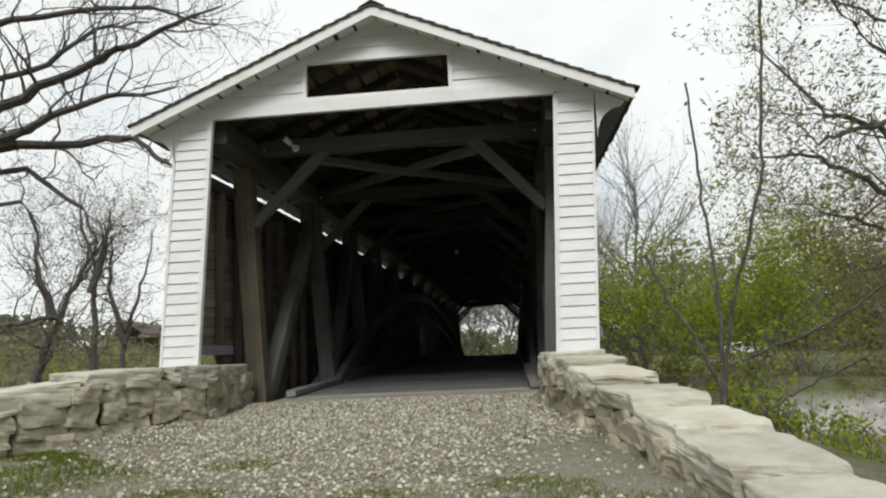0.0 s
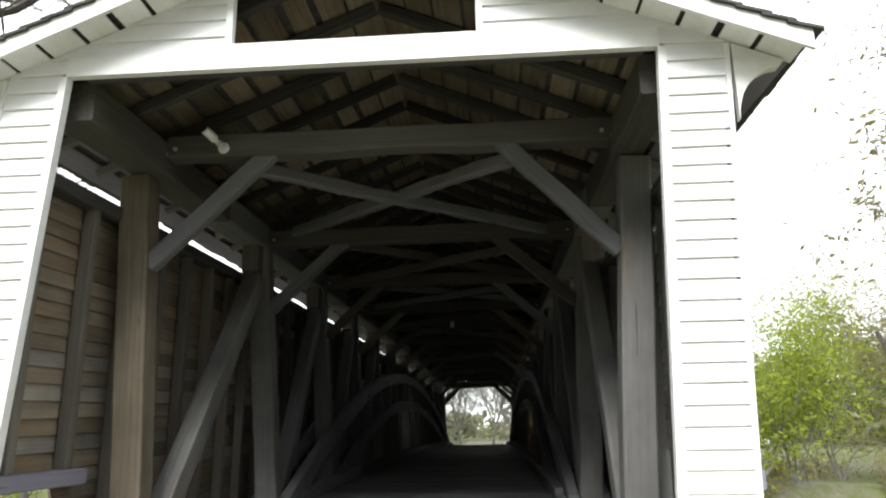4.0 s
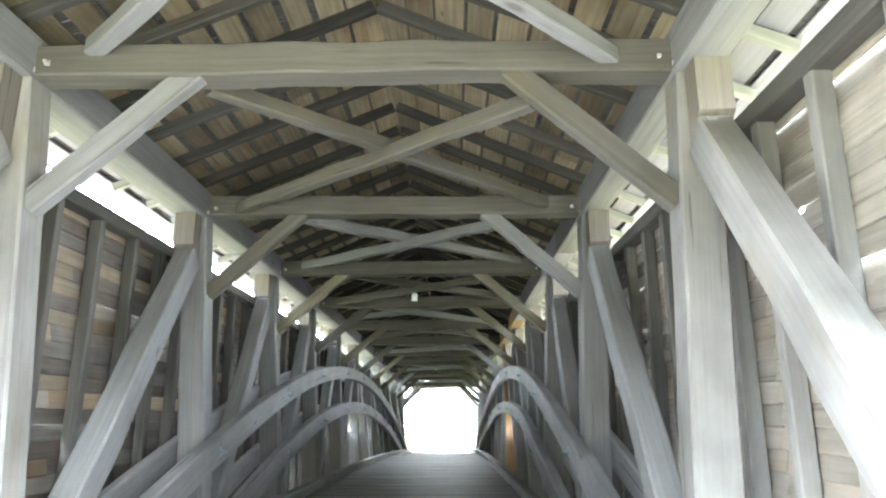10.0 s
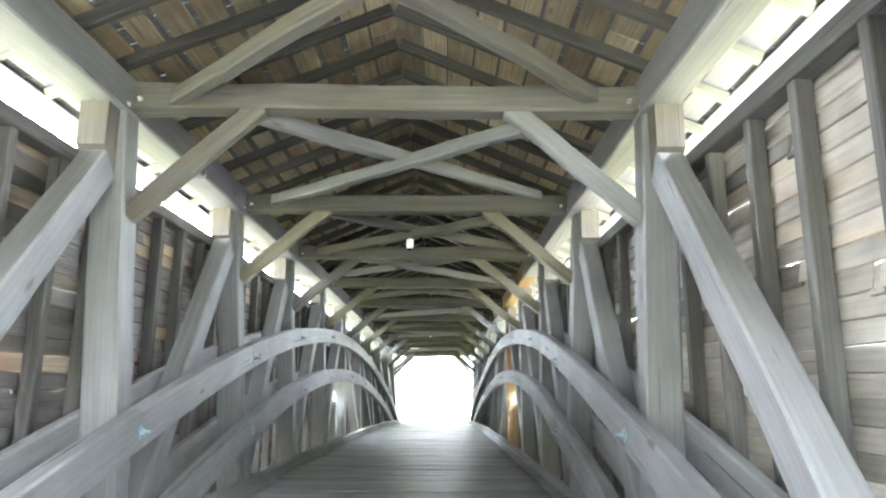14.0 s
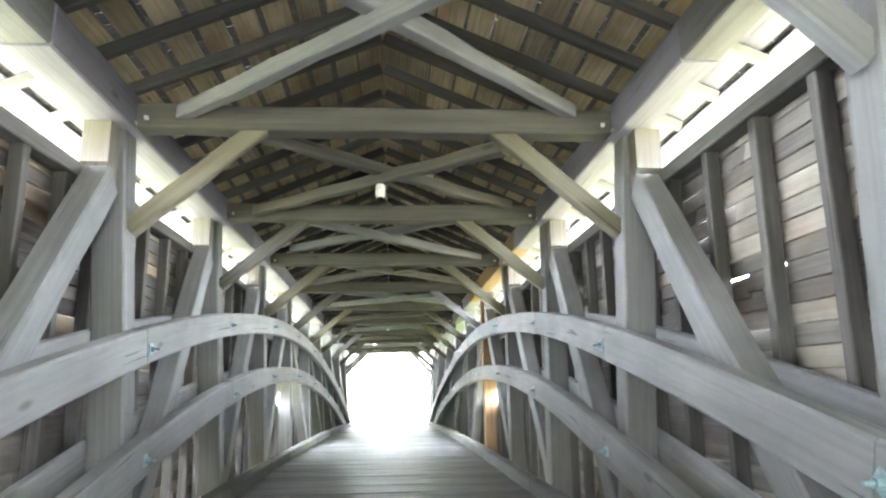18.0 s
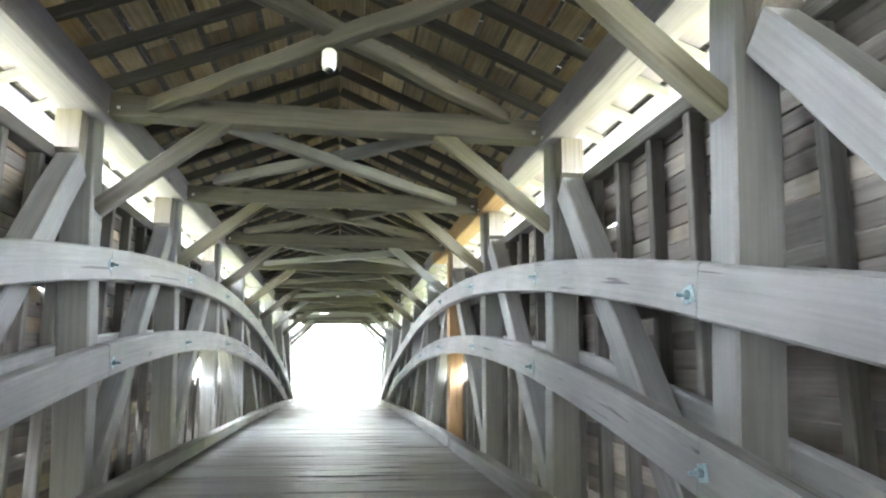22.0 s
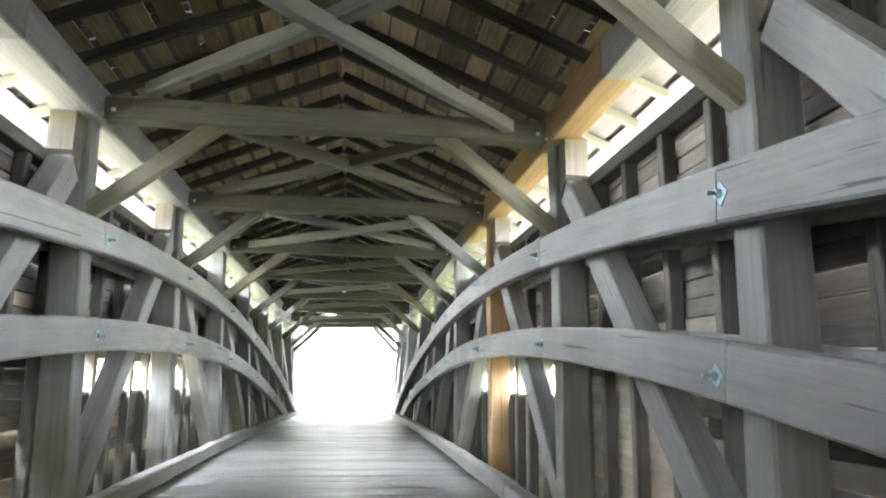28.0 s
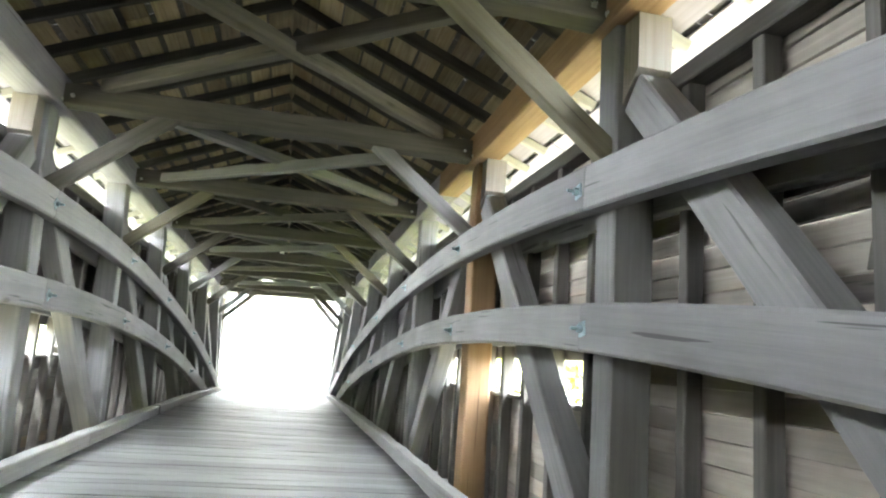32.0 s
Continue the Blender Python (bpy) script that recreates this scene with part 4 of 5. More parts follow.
# loose gravel, worn away to soil and grass in patches
PATCHES = ((-2.0, -2.8, 0.85, 0.5), (-0.75, -2.42, 0.3, 0.16), (-0.85, -3.2, 0.5, 0.18), (1.5, -3.15, 0.45, 0.25), (0.4, -3.3, 0.4, 0.12), (-2.6, -2.2, 0.5, 0.2))


def green(x, y):
    g = max(1 - ((x - a) / p) ** 2 - ((y - b) / q) ** 2 for a, b, p, q in PATCHES)
    if y < -3.2:
        g = max(g, min(1.0, (-3.2 - y) * 2))
    return max(0.0, g + 0.7 * noise.noise((x * 2.3, y * 2.3, 9)))


def bare(x, y):
    soil = smooth(1.1, 1.7, x) * smooth(1.4, 2.2, -y) + smooth(1.9, 2.4, -x) * smooth(1.2, 2.0, -y)
    return min(1.0, soil + green(x, y))


rng = random.Random(77)
vs, fs = [], []
for i in range(30000):
    y = 1.0 - 8.2 * rng.random() ** 1.15
    h = 1.95 + max(0.0, -y) * 0.18
    x = rng.uniform(-h - 0.25 * min(max(0.0, -y), 3.0), h)
    if rng.random() < 0.85 * bare(x, y):
        continue
    z = path_z(x, y) + 0.024
    r = rng.uniform(0.011, 0.027)
    a = rng.uniform(0, 3.14)
    ca, sa = math.cos(a) * r, math.sin(a) * r
    q, hgt = rng.uniform(0.6, 1.0), r * rng.uniform(0.6, 1.0)
    o = len(vs)
    vs += [(x + ca, y + sa, z), (x - sa * q, y + ca * q, z + hgt * 0.2), (x - ca, y - sa, z), (x + sa * q, y - ca * q, z + hgt * 0.1), (x + ca * 0.3, y + sa * 0.3, z + hgt), (x - ca * 0.4, y - sa * 0.2, z + hgt * 0.9)]
    fs += [(o, o + 1, o + 4), (o + 1, o + 5, o + 4), (o + 1, o + 2, o + 5), (o + 2, o + 3, o + 5), (o + 3, o + 4, o + 5), (o + 3, o, o + 4)]
solid("gravel_stones", as_mesh("gravel_stones", (vs, [], fs), M_PEBBLE), "loose pale gravel stones", "gravel", kind="stuff")
# grass tufts coming through the gravel
vs, fs = [], []
for i in range(110000):
    y = -2.0 - 6.5 * rng.random() ** 1.7
    h = 2.6 + max(0.0, -y) * 0.2
    x = rng.uniform(-h, h)
    if rng.random() > green(x, y) * 1.8:
        continue
    z = path_z(x, y) + 0.015
    a, ln = rng.uniform(0, 6.28), rng.uniform(0.018, 0.045)
    dx, dy = math.cos(a) * 0.004, math.sin(a) * 0.004
    lx, ly = rng.uniform(-0.03, 0.03), rng.uniform(-0.03, 0.03)
    o = len(vs)
    vs += [(x - dx, y - dy, z), (x + dx, y + dy, z), (x + lx, y + ly, z + ln)]
    fs.append((o, o + 1, o + 2))
solid("grass", as_mesh("grass", (vs, [], fs), M_GRASS), "short green grass tufts in the gravel", "grass", kind="stuff")


# ---- rubble stone walls with flat capstones ----
def rough_stone(lx, ly, lz, seed, amp=0.035, cuts=4, crown=0.45):
    """A split block of limestone: rounded arrises, bulging faces and chipped corners."""
    bm = bmesh.new()
    bmesh.ops.create_cube(bm, size=2.0)
    bmesh.ops.subdivide_edges(bm, edges=bm.edges, cuts=cuts, use_grid_fill=True)
    rs = random.Random(seed)
    off = Vector((rs.uniform(0, 50), rs.uniform(0, 50), rs.uniform(0, 50)))
    skew = [rs.uniform(-0.14, 0.14) for _ in range(4)]
    for v in bm.verts:
        c = v.co.copy()
        c = c / (abs(c.x) ** 24 + abs(c.y) ** 24 + abs(c.z) ** 24) ** (1 / 24)
        c = Vector((c.x, c.y * (1 + skew[0] * c.z) + skew[1] * c.z * 0.5, c.z * (1 + skew[2] * c.y) + skew[3] * c.y * 0.4))
        p = Vector((c.x * lx / 2, c.y * ly / 2, c.z * lz / 2))
        n_ = noise.noise_vector(p * 2.6 + off) * 0.8 + noise.noise_vector(p * 8 + off) * 0.75 + noise.noise_vector(p * 21 + off) * 0.45
        v.co = p + Vector((n_.x * amp, n_.y * amp, n_.z * amp * crown))
    for f in bm.faces:
        f.smooth = False
    return bm


def stone_wall(s, cap_z, x_face, label):
    wall = thing("stone_wall", (s * 2.3, -3, -0.5), label, "stone wall", "walls beside the approach")
    rs = random.Random(41 + s)
    y, n_ = 1.05, 0
    while y > -8.5:
        ln = rs.uniform(0.42, 0.8) if s > 0 else rs.uniform(0.7, 1.3)
        yc = y - ln / 2
        wd, th = rs.uniform(0.60, 0.76), rs.uniform(0.14, 0.21)
        xf = x_face(yc)
        turn = math.degrees(math.atan((x_face(yc - 0.3) - x_face(yc + 0.3)) / 0.6)) * s
        top = cap_z(yc)
        tilt = math.degrees(math.atan((cap_z(yc + 0.3) - cap_z(yc - 0.3)) / 0.6)) * 0.4
        m = pose(s * (xf + wd / 2 - 0.04), yc, top - th / 2, tilt + rs.uniform(-1.5, 1.5), rs.uniform(-1.5, 1.5), turn + rs.uniform(-3, 3))
        part("capstone", as_mesh("capstone", rough_stone(wd, ln + 0.03, th, 100 * n_ + 7 + s, 0.045, 7, 0.22), M_CAP), wall, m, "flat pale capstone")
        n_ += 1
        y -= ln
    # rubble of the face and of the back: columns split into one to three blocks
    for back in (0, 1):
        y = 1.05
        while y > -8.5:
            ln = rs.uniform(0.22, 0.55)
            yc = y - ln / 2
            y -= ln
            top, foot = cap_z(yc) - 0.14, ramp_z(yc) - (0.14 if not back else 0.55)
            if top - foot < 0.07:
                continue
            turn = math.degrees(math.atan((x_face(yc - 0.3) - x_face(yc + 0.3)) / 0.6)) * s
            left = top
            while left > foot + 0.03:
                hgt = min(rs.choice((0.10, 0.14, 0.18, 0.22)), max(left - foot, 0.08))
                x = x_face(yc) + 0.10 + rs.uniform(-0.035, 0.03) + (0.45 if back else 0)
                part("stone", as_mesh("stone", rough_stone(0.30, ln + rs.uniform(0.0, 0.05), hgt + 0.02, 1000 + n_ * 7 + back, 0.042), M_STONE), wall,
                     pose(s * x, yc + rs.uniform(-0.04, 0.04), left - hgt / 2, rs.uniform(-10, 10), rs.uniform(-4, 4), turn + rs.uniform(-10, 10)))
                left -= hgt
                n_ += 1
    # packed core
    core = []
    for j in range(12):
        ya, yb = 1.0 - j * 0.78, 1.0 - (j + 1) * 0.78
        t = min(cap_z(ya), cap_z(yb)) - 0.15
        b0 = ramp_z(yb) - 0.6
        if t > b0 + 0.05:
            xm = (x_face(ya) + x_face(yb)) / 2
            core.append(block(*sorted((s * (xm + 0.16), s * (xm + 0.5))), yb, ya, b0, t))
    part("core", fixed(joined(core), "core", M_STONE), wall, Matrix())
    return wall


face = lambda y: 1.80 + max(0.0, -y) * 0.22
stone_wall(1, lambda y: 0.49 + min(0.0, y + 0.3) * 0.185, face, "pale limestone rubble wall with flat capstones stepping down beside the gravel")
stone_wall(-1, lambda y: 0.52 + min(0.0, y + 1.5) * 0.24, lambda y: 2.07 + max(0.0, -0.35 - y) * 0.45, "pale limestone rubble wall with long capstones beside the gravel")
for ya, nm in ((1.2, "abutment"), (Y_END - 1.2, "abutment")):
    f = -1 if ya < YM else 1
    y0, y1 = sorted((ya, ya + f * 0.5))
    ab = solid(nm, fixed(joined([block(-3.2, 3.2, y0, y1, -5.0, -0.6)]), nm, M_STONE), "stone bridge abutment under the portal", "abutment", kind="structure")


# ---- cameras fixed to the roof timbers ----
def tube(path, radii, n=6, closed=True):
    vs, fs = [], []
    for i, (p, r) in enumerate(zip(path, radii)):
        p = Vector(p)
        d = (Vector(path[min(i + 1, len(path) - 1)]) - Vector(path[max(i - 1, 0)])).normalized()
        a = d.orthogonal().normalized()
        b = d.cross(a)
        for j in range(n):
            t = 2 * math.pi * j / n
            vs.append(tuple(p + (a * math.cos(t) + b * math.sin(t)) * r))
    for i in range(len(path) - 1):
        for j in range(n):
            fs.append((i * n + j, i * n + (j + 1) % n, (i + 1) * n + (j + 1) % n, (i + 1) * n + j))
    if closed:
        fs += [tuple(range(n - 1, -1, -1)), tuple(range((len(path) - 1) * n, len(path) * n))]
    return vs, [], fs


def turret_camera(at):
    c = thing("security_camera", at, "small white security camera with a dark lens under the wind braces", "camera", "security cameras")
    x, y, z = at
    T = Matrix.Translation(at)
    part("housing", fixed(tube([(0, 0, 0.10), (0, 0, 0.094), (0, 0, 0.0), (0, 0, -0.022), (0, 0, -0.032)], [0.046, 0.050, 0.050, 0.044, 0.036], 20), "housing", M_CAMW), c, T)
    part("lens_dome", fixed(tube([(0, -0.006, -0.028), (0, -0.008, -0.046), (0, -0.009, -0.056)], [0.034, 0.027, 0.010], 16), "lens_dome", M_CAMB), c, T, "dark glossy lens")
    part("base_ring", fixed(tube([(0, 0, 0.099), (0, 0, 0.112)], [0.036, 0.036], 12), "base_ring", M_CAMW), c, T)
    return c


turret_camera((-0.02, 11.93, 3.352))
turret_camera((-0.02, 27.95, 3.50))


def bullet_camera(at):
    c = thing("security_camera", at, "white bullet security camera on the first tie beam", "camera", "security cameras")
    T = Matrix.Translation(at)
    part("barrel", fixed(tube([(-0.058, -0.10, 0.052), (-0.055, -0.095, 0.049), (0.0, 0.0, 0.0), (0.03, 0.02, -0.03)], [0.030, 0.038, 0.038, 0.036], 14), "barrel", M_CAMW), c, T)
    part("lens_face", fixed(tube([(-0.0585, -0.1012, 0.0525), (-0.061, -0.105, 0.055)], [0.026, 0.018], 14), "lens_face", M_CAMB), c, T, "dark glossy lens")
    part("arm", fixed(tube([(0.02, 0.012, -0.02), (0.045, 0.03, -0.045), (0.05, 0.085, -0.05)], [0.03, 0.034, 0.036], 12), "arm", M_CAMW), c, T)
    part("base", fixed(tube([(0.05, 0.08, -0.05), (0.05, 0.10, -0.05)], [0.052, 0.052], 16), "base", M_CAMW), c, T)
    return c


bullet_camera((-1.50, 1.222, 3.53))


# ---- trees ----
def grow(rs, p, d, length, r, level, out, tips, droop=0.0, split=3, wander=0.22, shrink=0.62, clear=None):
    """One limb as a bent, tapering tube, with its side limbs."""
    n = max(4, int(4 + length * 1.2))
    path, radii = [tuple(p)], [r]
    q, dd = Vector(p), Vector(d).normalized()
    for i in range(n):
        dd = (dd + Vector((rs.uniform(-1, 1), rs.uniform(-1, 1), rs.uniform(-1, 1) + 0.12 - droop)) * wander).normalized()
        q = q + dd * (length / n)
        if clear and abs(q.x + clear[0]) < 3.5 and -1.2 < q.y + clear[1] < 41.5 and q.z + clear[2] < 5.3:
            break
        path.append(tuple(q))
        radii.append(r * (1 - 0.75 * (i + 1) / n))
        if level > 0 and i > 0:
            for _ in range(split if i == n - 1 else max(1, split - 1)):
                if rs.random() < 0.8:
                    side = Vector((rs.uniform(-1, 1), rs.uniform(-1, 1), rs.uniform(-0.5, 1))).normalized()
                    nd = (dd * 0.8 + side * 0.85).normalized()
                    grow(rs, q, nd, length * shrink * rs.uniform(0.6, 1.1), max(radii[-1] * 0.7, 0.004), level - 1, out, tips, droop, split, wander, shrink, clear)
    if len(path) < 2:
        return
    out.append(tube(path, radii, 6 if r > 0.06 else 4 if r > 0.015 else 3, False))
    if level <= 1:
        tips += path[1:]


def leaf_cloud(rs, tips, count, size, spread, base):
    vs, fs = [], []
    for _ in range(count):
        p = Vector(rs.choice(tips)) + Vector((rs.gauss(0, spread), rs.gauss(0, spread), rs.gauss(0, spread)))
        if abs(p.x + base[0]) < 3.3 and -1 < p.y + base[1] < 41.5 and p.z + base[2] < 5.3:
            continue
        a = Vector((rs.uniform(-1, 1), rs.uniform(-1, 1), rs.uniform(-1, 1))).normalized()
        b = a.orthogonal().normalized()
        s = size * rs.uniform(0.6, 1.4)
        o = len(vs)
        vs += [tuple(p - a * s), tuple(p - b * s * 0.5), tuple(p + a * s), tuple(p + b * s * 0.5)]
        fs.append((o, o + 1, o + 2, o + 3))
    return vs, [], fs


def tree(seed, base, limbs, label, leaves=None, bark_m=None, level=3, droop=0.0, split=3, wander=0.22, shrink=0.62, name="tree", group=""):
    """limbs: (offset, direction, length, radius) of the trunk and of great limbs."""
    rs = random.Random(seed)
    t = thing(name, base, label, "tree" if name == "tree" else "shrub", group)
    out, tips = [], []
    for off, d, ln, r in limbs:
        grow(rs, Vector(off), Vector(d), ln, r, level, out, tips, droop, split, wander, shrink, base)
    part("trunk", as_mesh("trunk", joined(out), bark_m or M_BARK), t, WORLD[t])
    if leaves:
        count, size, spread, mt = leaves
        part("crown", as_mesh("crown", leaf_cloud(rs, tips, count, size, spread, base), mt), t, WORLD[t])
    return t


def base_at(x, y):
    return (x, y, ground_z(x, y) - 0.05)


def crooked(rs, pts, r0, r1, out, tips, side, base, twig=1.5, bend=0.10):
    """A great limb led through given points, crooked on the way, with side limbs of its own."""
    path, radii = [], []
    for a, b in zip(pts, pts[1:]):
        a, b = Vector(a), Vector(b)
        for j in range(4):
            path.append(a.lerp(b, j / 4) + Vector((rs.uniform(-1, 1), rs.uniform(-1, 1), rs.uniform(-1, 1))) * (bend if path else 0.0))
    path.append(Vector(pts[-1]))
    n = len(path) - 1
    radii = [r0 + (r1 - r0) * i / n for i in range(n + 1)]
    out.append(tube(path, radii, 7, False))
    for i in range(2, n + 1):
        d = (path[i] - path[i - 1]).normalized()
        for _ in range(side):
            if rs.random() < 0.75:
                nd = d * 0.7 + Vector((rs.uniform(-0.6, 0.8), rs.uniform(-1, 1), rs.uniform(-0.7, 0.9)))
                grow(rs, path[i], nd, twig * rs.uniform(0.5, 1.2), min(max(radii[i] * 0.4, 0.007), 0.03), 2, out, tips, 0.02, 2, 0.5, 0.6, base)


def great_tree(base):
    rs = random.Random(3)
    t = thing("tree", base, "large bare spreading tree with dark crooked limbs", "tree")
    out, tips = [], []
    bz = base[2]
    grow(rs, Vector((0, 0, 0)), Vector((0.05, 0, 1)), 9, 0.42, 0, out, tips)
    limbs = (((0.3, 4.4), (4.6, 4.95), (5.9, 5.5), (7.5, 5.9), (8.6, 6.2)), ((0.2, 4.0), (4.6, 4.46), (6.4, 4.96), (7.7, 5.0)),
             ((0.2, 3.8), (4.6, 4.43), (6.7, 4.38), (7.6, 3.67)), ((0.2, 3.5), (4.6, 4.07), (5.6, 3.3), (5.9, 2.66)),
             ((0.1, 2.2), (4.8, 1.25), (5.9, 1.37), (6.5, 0.64)), ((0.1, 3.0), (4.6, 3.5), (5.1, 2.24)),
             ((0.3, 6.0), (3.8, 7.2), (6.0, 7.4), (7.6, 7.0)), ((0.2, 5.2), (4.4, 5.9), (5.6, 6.7), (6.6, 6.8)))
    for i, pts in enumerate(limbs):
        dy = (-0.5, -0.4, 0.0, 0.2, -0.6, 0.1, 0.8, 0.4)[i]
        r0 = (0.12, 0.11, 0.12, 0.07, 0.055, 0.055, 0.09, 0.075)[i]
        crooked(rs, [(x, dy * x / 5, z - bz) for x, z in pts], r0, 0.016, out, tips, 2, base, 1.7, 0.055)
    part("trunk", as_mesh("trunk", joined(out), M_BARK), t, WORLD[t])
    part("crown", as_mesh("crown", leaf_cloud(rs, tips, 1500, 0.018, 0.06, base), M_LEAF_D), t, WORLD[t], "sparse dusky buds")
    return t


# great bare tree whose limbs reach in beside the portal
great_tree(base_at(-11.5, 3.0))
def led_tree(seed, x0, y0, stems, label, leaves, bark_m, side=1, twig=1.1, r0=0.06, bend=0.03, sway=0.12):
    """A slender tree whose stems are led through given x, z points."""
    base = base_at(x0, y0)
    rs = random.Random(seed)
    t = thing("tree", base, label, "tree")
    out, tips = [], []
    for i, pts in enumerate(stems):
        pts = [(x - base[0], sway * j * (-1) ** i, z - base[2]) for j, (x, z) in enumerate(pts)]
        if i == 0:
            pts = [(0, 0, 0)] + pts
        crooked(rs, pts, r0 * (1 if i < 3 else 0.65), 0.012, out, tips, side, base, twig, bend)
    part("trunk", as_mesh("trunk", joined(out), bark_m), t, WORLD[t])
    count, size, spread, mt = leaves
    part("crown", as_mesh("crown", leaf_cloud(rs, tips, count, size, spread, base), mt), t, WORLD[t])
    return t


led_tree(5, -13.9, 13.0, [((-13.7, 0.3), (-13.4, 1.5), (-12.9, 2.9), (-12.1, 4.2), (-11.4, 5.4)), ((-13.2, 2.1), (-13.6, 3.4), (-13.9, 4.8))], "leaning slender tree with thin twigs and pale buds", (3200, 0.032, 0.24, M_LEAF_D), M_BARK, 3, 1.8, 0.17, 0.06)
led_tree(6, -11.8, 13.0, [((-11.8, 0.7), (-11.9, 2.4), (-12.0, 3.8), (-12.6, 5.2), (-12.7, 6.4)), ((-11.95, 2.9), (-11.4, 4.2), (-11.2, 5.6))], "slender tree with thin twigs and pale buds", (3200, 0.032, 0.24, M_LEAF_D), M_BARK, 3, 1.8, 0.14, 0.06)
led_tree(7, -11.0, 13.4, [((-11.1, 0.7), (-10.8, 2.2), (-10.5, 3.5), (-10.3, 5.0)), ((-11.0, 1.2), (-11.5, 3.0), (-11.4, 4.6))], "slender forked tree with thin twigs", (1000, 0.03, 0.2, M_LEAF_D), M_BARK, 2, 1.4, 0.11, 0.06)
led_tree(12, -8.6, 20.0, [((-8.5, 1.0), (-8.8, 3.0), (-8.5, 5.0), (-8.9, 7.0)), ((-8.7, 2.6), (-9.4, 4.2), (-9.5, 5.8))], "slender bare tree with thin twigs", (900, 0.03, 0.2, M_LEAF_D), M_BARK, 2, 1.6, 0.08, 0.08)
# on the creek bank to the right
led_tree(8, 3.45, -0.8, [((3.43, 0.0), (3.50, 0.56), (3.49, 1.23), (3.46, 1.98), (3.46, 2.63), (3.44, 3.3)), ((3.45, 0.02), (3.56, 0.78), (3.79, 1.50), (3.99, 2.24), (4.04, 3.01), (4.08, 3.62), (4.1, 4.2)),
          ((3.43, 0.07), (3.25, 0.57), (3.06, 0.89), (2.94, 1.18), (2.86, 1.46)), ((3.51, 0.29), (3.85, 0.44), (4.24, 0.58), (4.68, 0.81), (5.02, 1.04)), ((3.46, -0.3), (3.72, -0.23), (4.06, -0.03), (4.33, 0.09), (4.71, 0.24))],
         "young grey-barked tree with several thin stems and opening leaves", (1150, 0.026, 0.10, M_LEAF_G), M_BARK, 1, 0.6, 0.021, 0.016, 0.05)
led_tree(9, 9.3, 3.0, [((9.3, 1.0), (9.15, 3.0), (9.0, 5.5), (8.9, 8.0)), ((9.2, 1.6), (8.2, 1.95), (7.2, 2.57), (6.45, 2.97), (5.81, 3.24), (5.12, 3.16)), ((9.15, 2.4), (8.32, 2.93), (7.36, 3.76), (6.66, 4.05), (6.23, 4.73), (5.78, 5.34)),
          ((9.1, 3.4), (8.47, 3.99), (7.47, 4.62), (6.89, 5.24), (6.36, 5.86)), ((9.2, 1.8), (8.1, 1.9), (7.15, 2.14), (6.55, 2.44), (6.08, 2.64)), ((7.36, 3.76), (6.77, 3.58), (6.25, 3.44), (5.86, 3.74)), ((9.1, 4.4), (8.63, 5.08), (7.59, 5.55), (6.67, 6.22)),
          ((9.25, 1.2), (8.4, 1.2), (7.4, 1.5), (6.5, 1.45))],
         "tree with dark limbs and small dusky spring leaves", (6500, 0.048, 0.12, M_LEAF_O), M_BARK, 2, 1.05, 0.075, 0.05)
tree(10, base_at(7.5, 25.0), [((0, 0, 0), (0, 0, 1), 9, 0.13), ((0, 0, 2), (0.4, 0, 1), 5, 0.07)], "pale bare tree with fine twigs beyond the creek", (2500, 0.05, 0.3, M_LEAF_D), M_BARK_P, level=2, split=3)
# grey bare trees standing beyond the far portal
for i, (x, y, hgt) in enumerate(((-5.2, 62, 11), (-2.6, 71, 12), (0.8, 66, 11.5), (3.9, 60, 10), (6.5, 73, 13), (-8.5, 70, 12), (9.5, 64, 11))):
    tree(120 + i, base_at(x, y), [((0, 0, 0), (0.08 * (-1) ** i, 0, 1), hgt, 0.13), ((0, 0, hgt * 0.18), (0.35 * (-1) ** i, 0.1, 1), hgt * 0.6, 0.08)], "tall bare grey tree with fine upright twigs", (900, 0.06, 0.4, M_LEAF_D), M_BARK_P, level=3, split=3, group="bare trees beyond the far portal")
SHRUBS = ((5.5, 3.9, 1.7, M_LEAF_G), (9.8, 24.0, 7.2, M_LEAF_G), (12.9, 25.5, 5.2, M_LEAF_G), (15.8, 28, 7.6, M_LEAF_G), (19.5, 26, 8.5, M_LEAF_B),
          (22.5, 28, 11.5, M_LEAF_B), (26, 26, 11, M_LEAF_O), (30, 28, 12, M_LEAF_B), (7.2, 26, 5.5, M_LEAF_G), (34, 27, 11, M_LEAF_O), (18, 35, 10, M_LEAF_O))
for i, (x, y, hgt, lm) in enumerate(SHRUBS):
    tree(60 + i, base_at(x, y), [((0, 0, 0), (rs_x, 0.1, 1), hgt * 0.75, 0.05) for rs_x in (-0.5, 0.0, 0.45)], "leafy spring shrub on the creek bank", (int((620, 760, 1350)[(hgt > 5) + (hgt > 8)] * hgt), (0.04, 0.095, 0.065)[(hgt > 5) + (hgt > 8)], 0.062 * hgt, lm), M_BARK_P, level=2, split=2, name="shrub", group="creek bank shrubs")

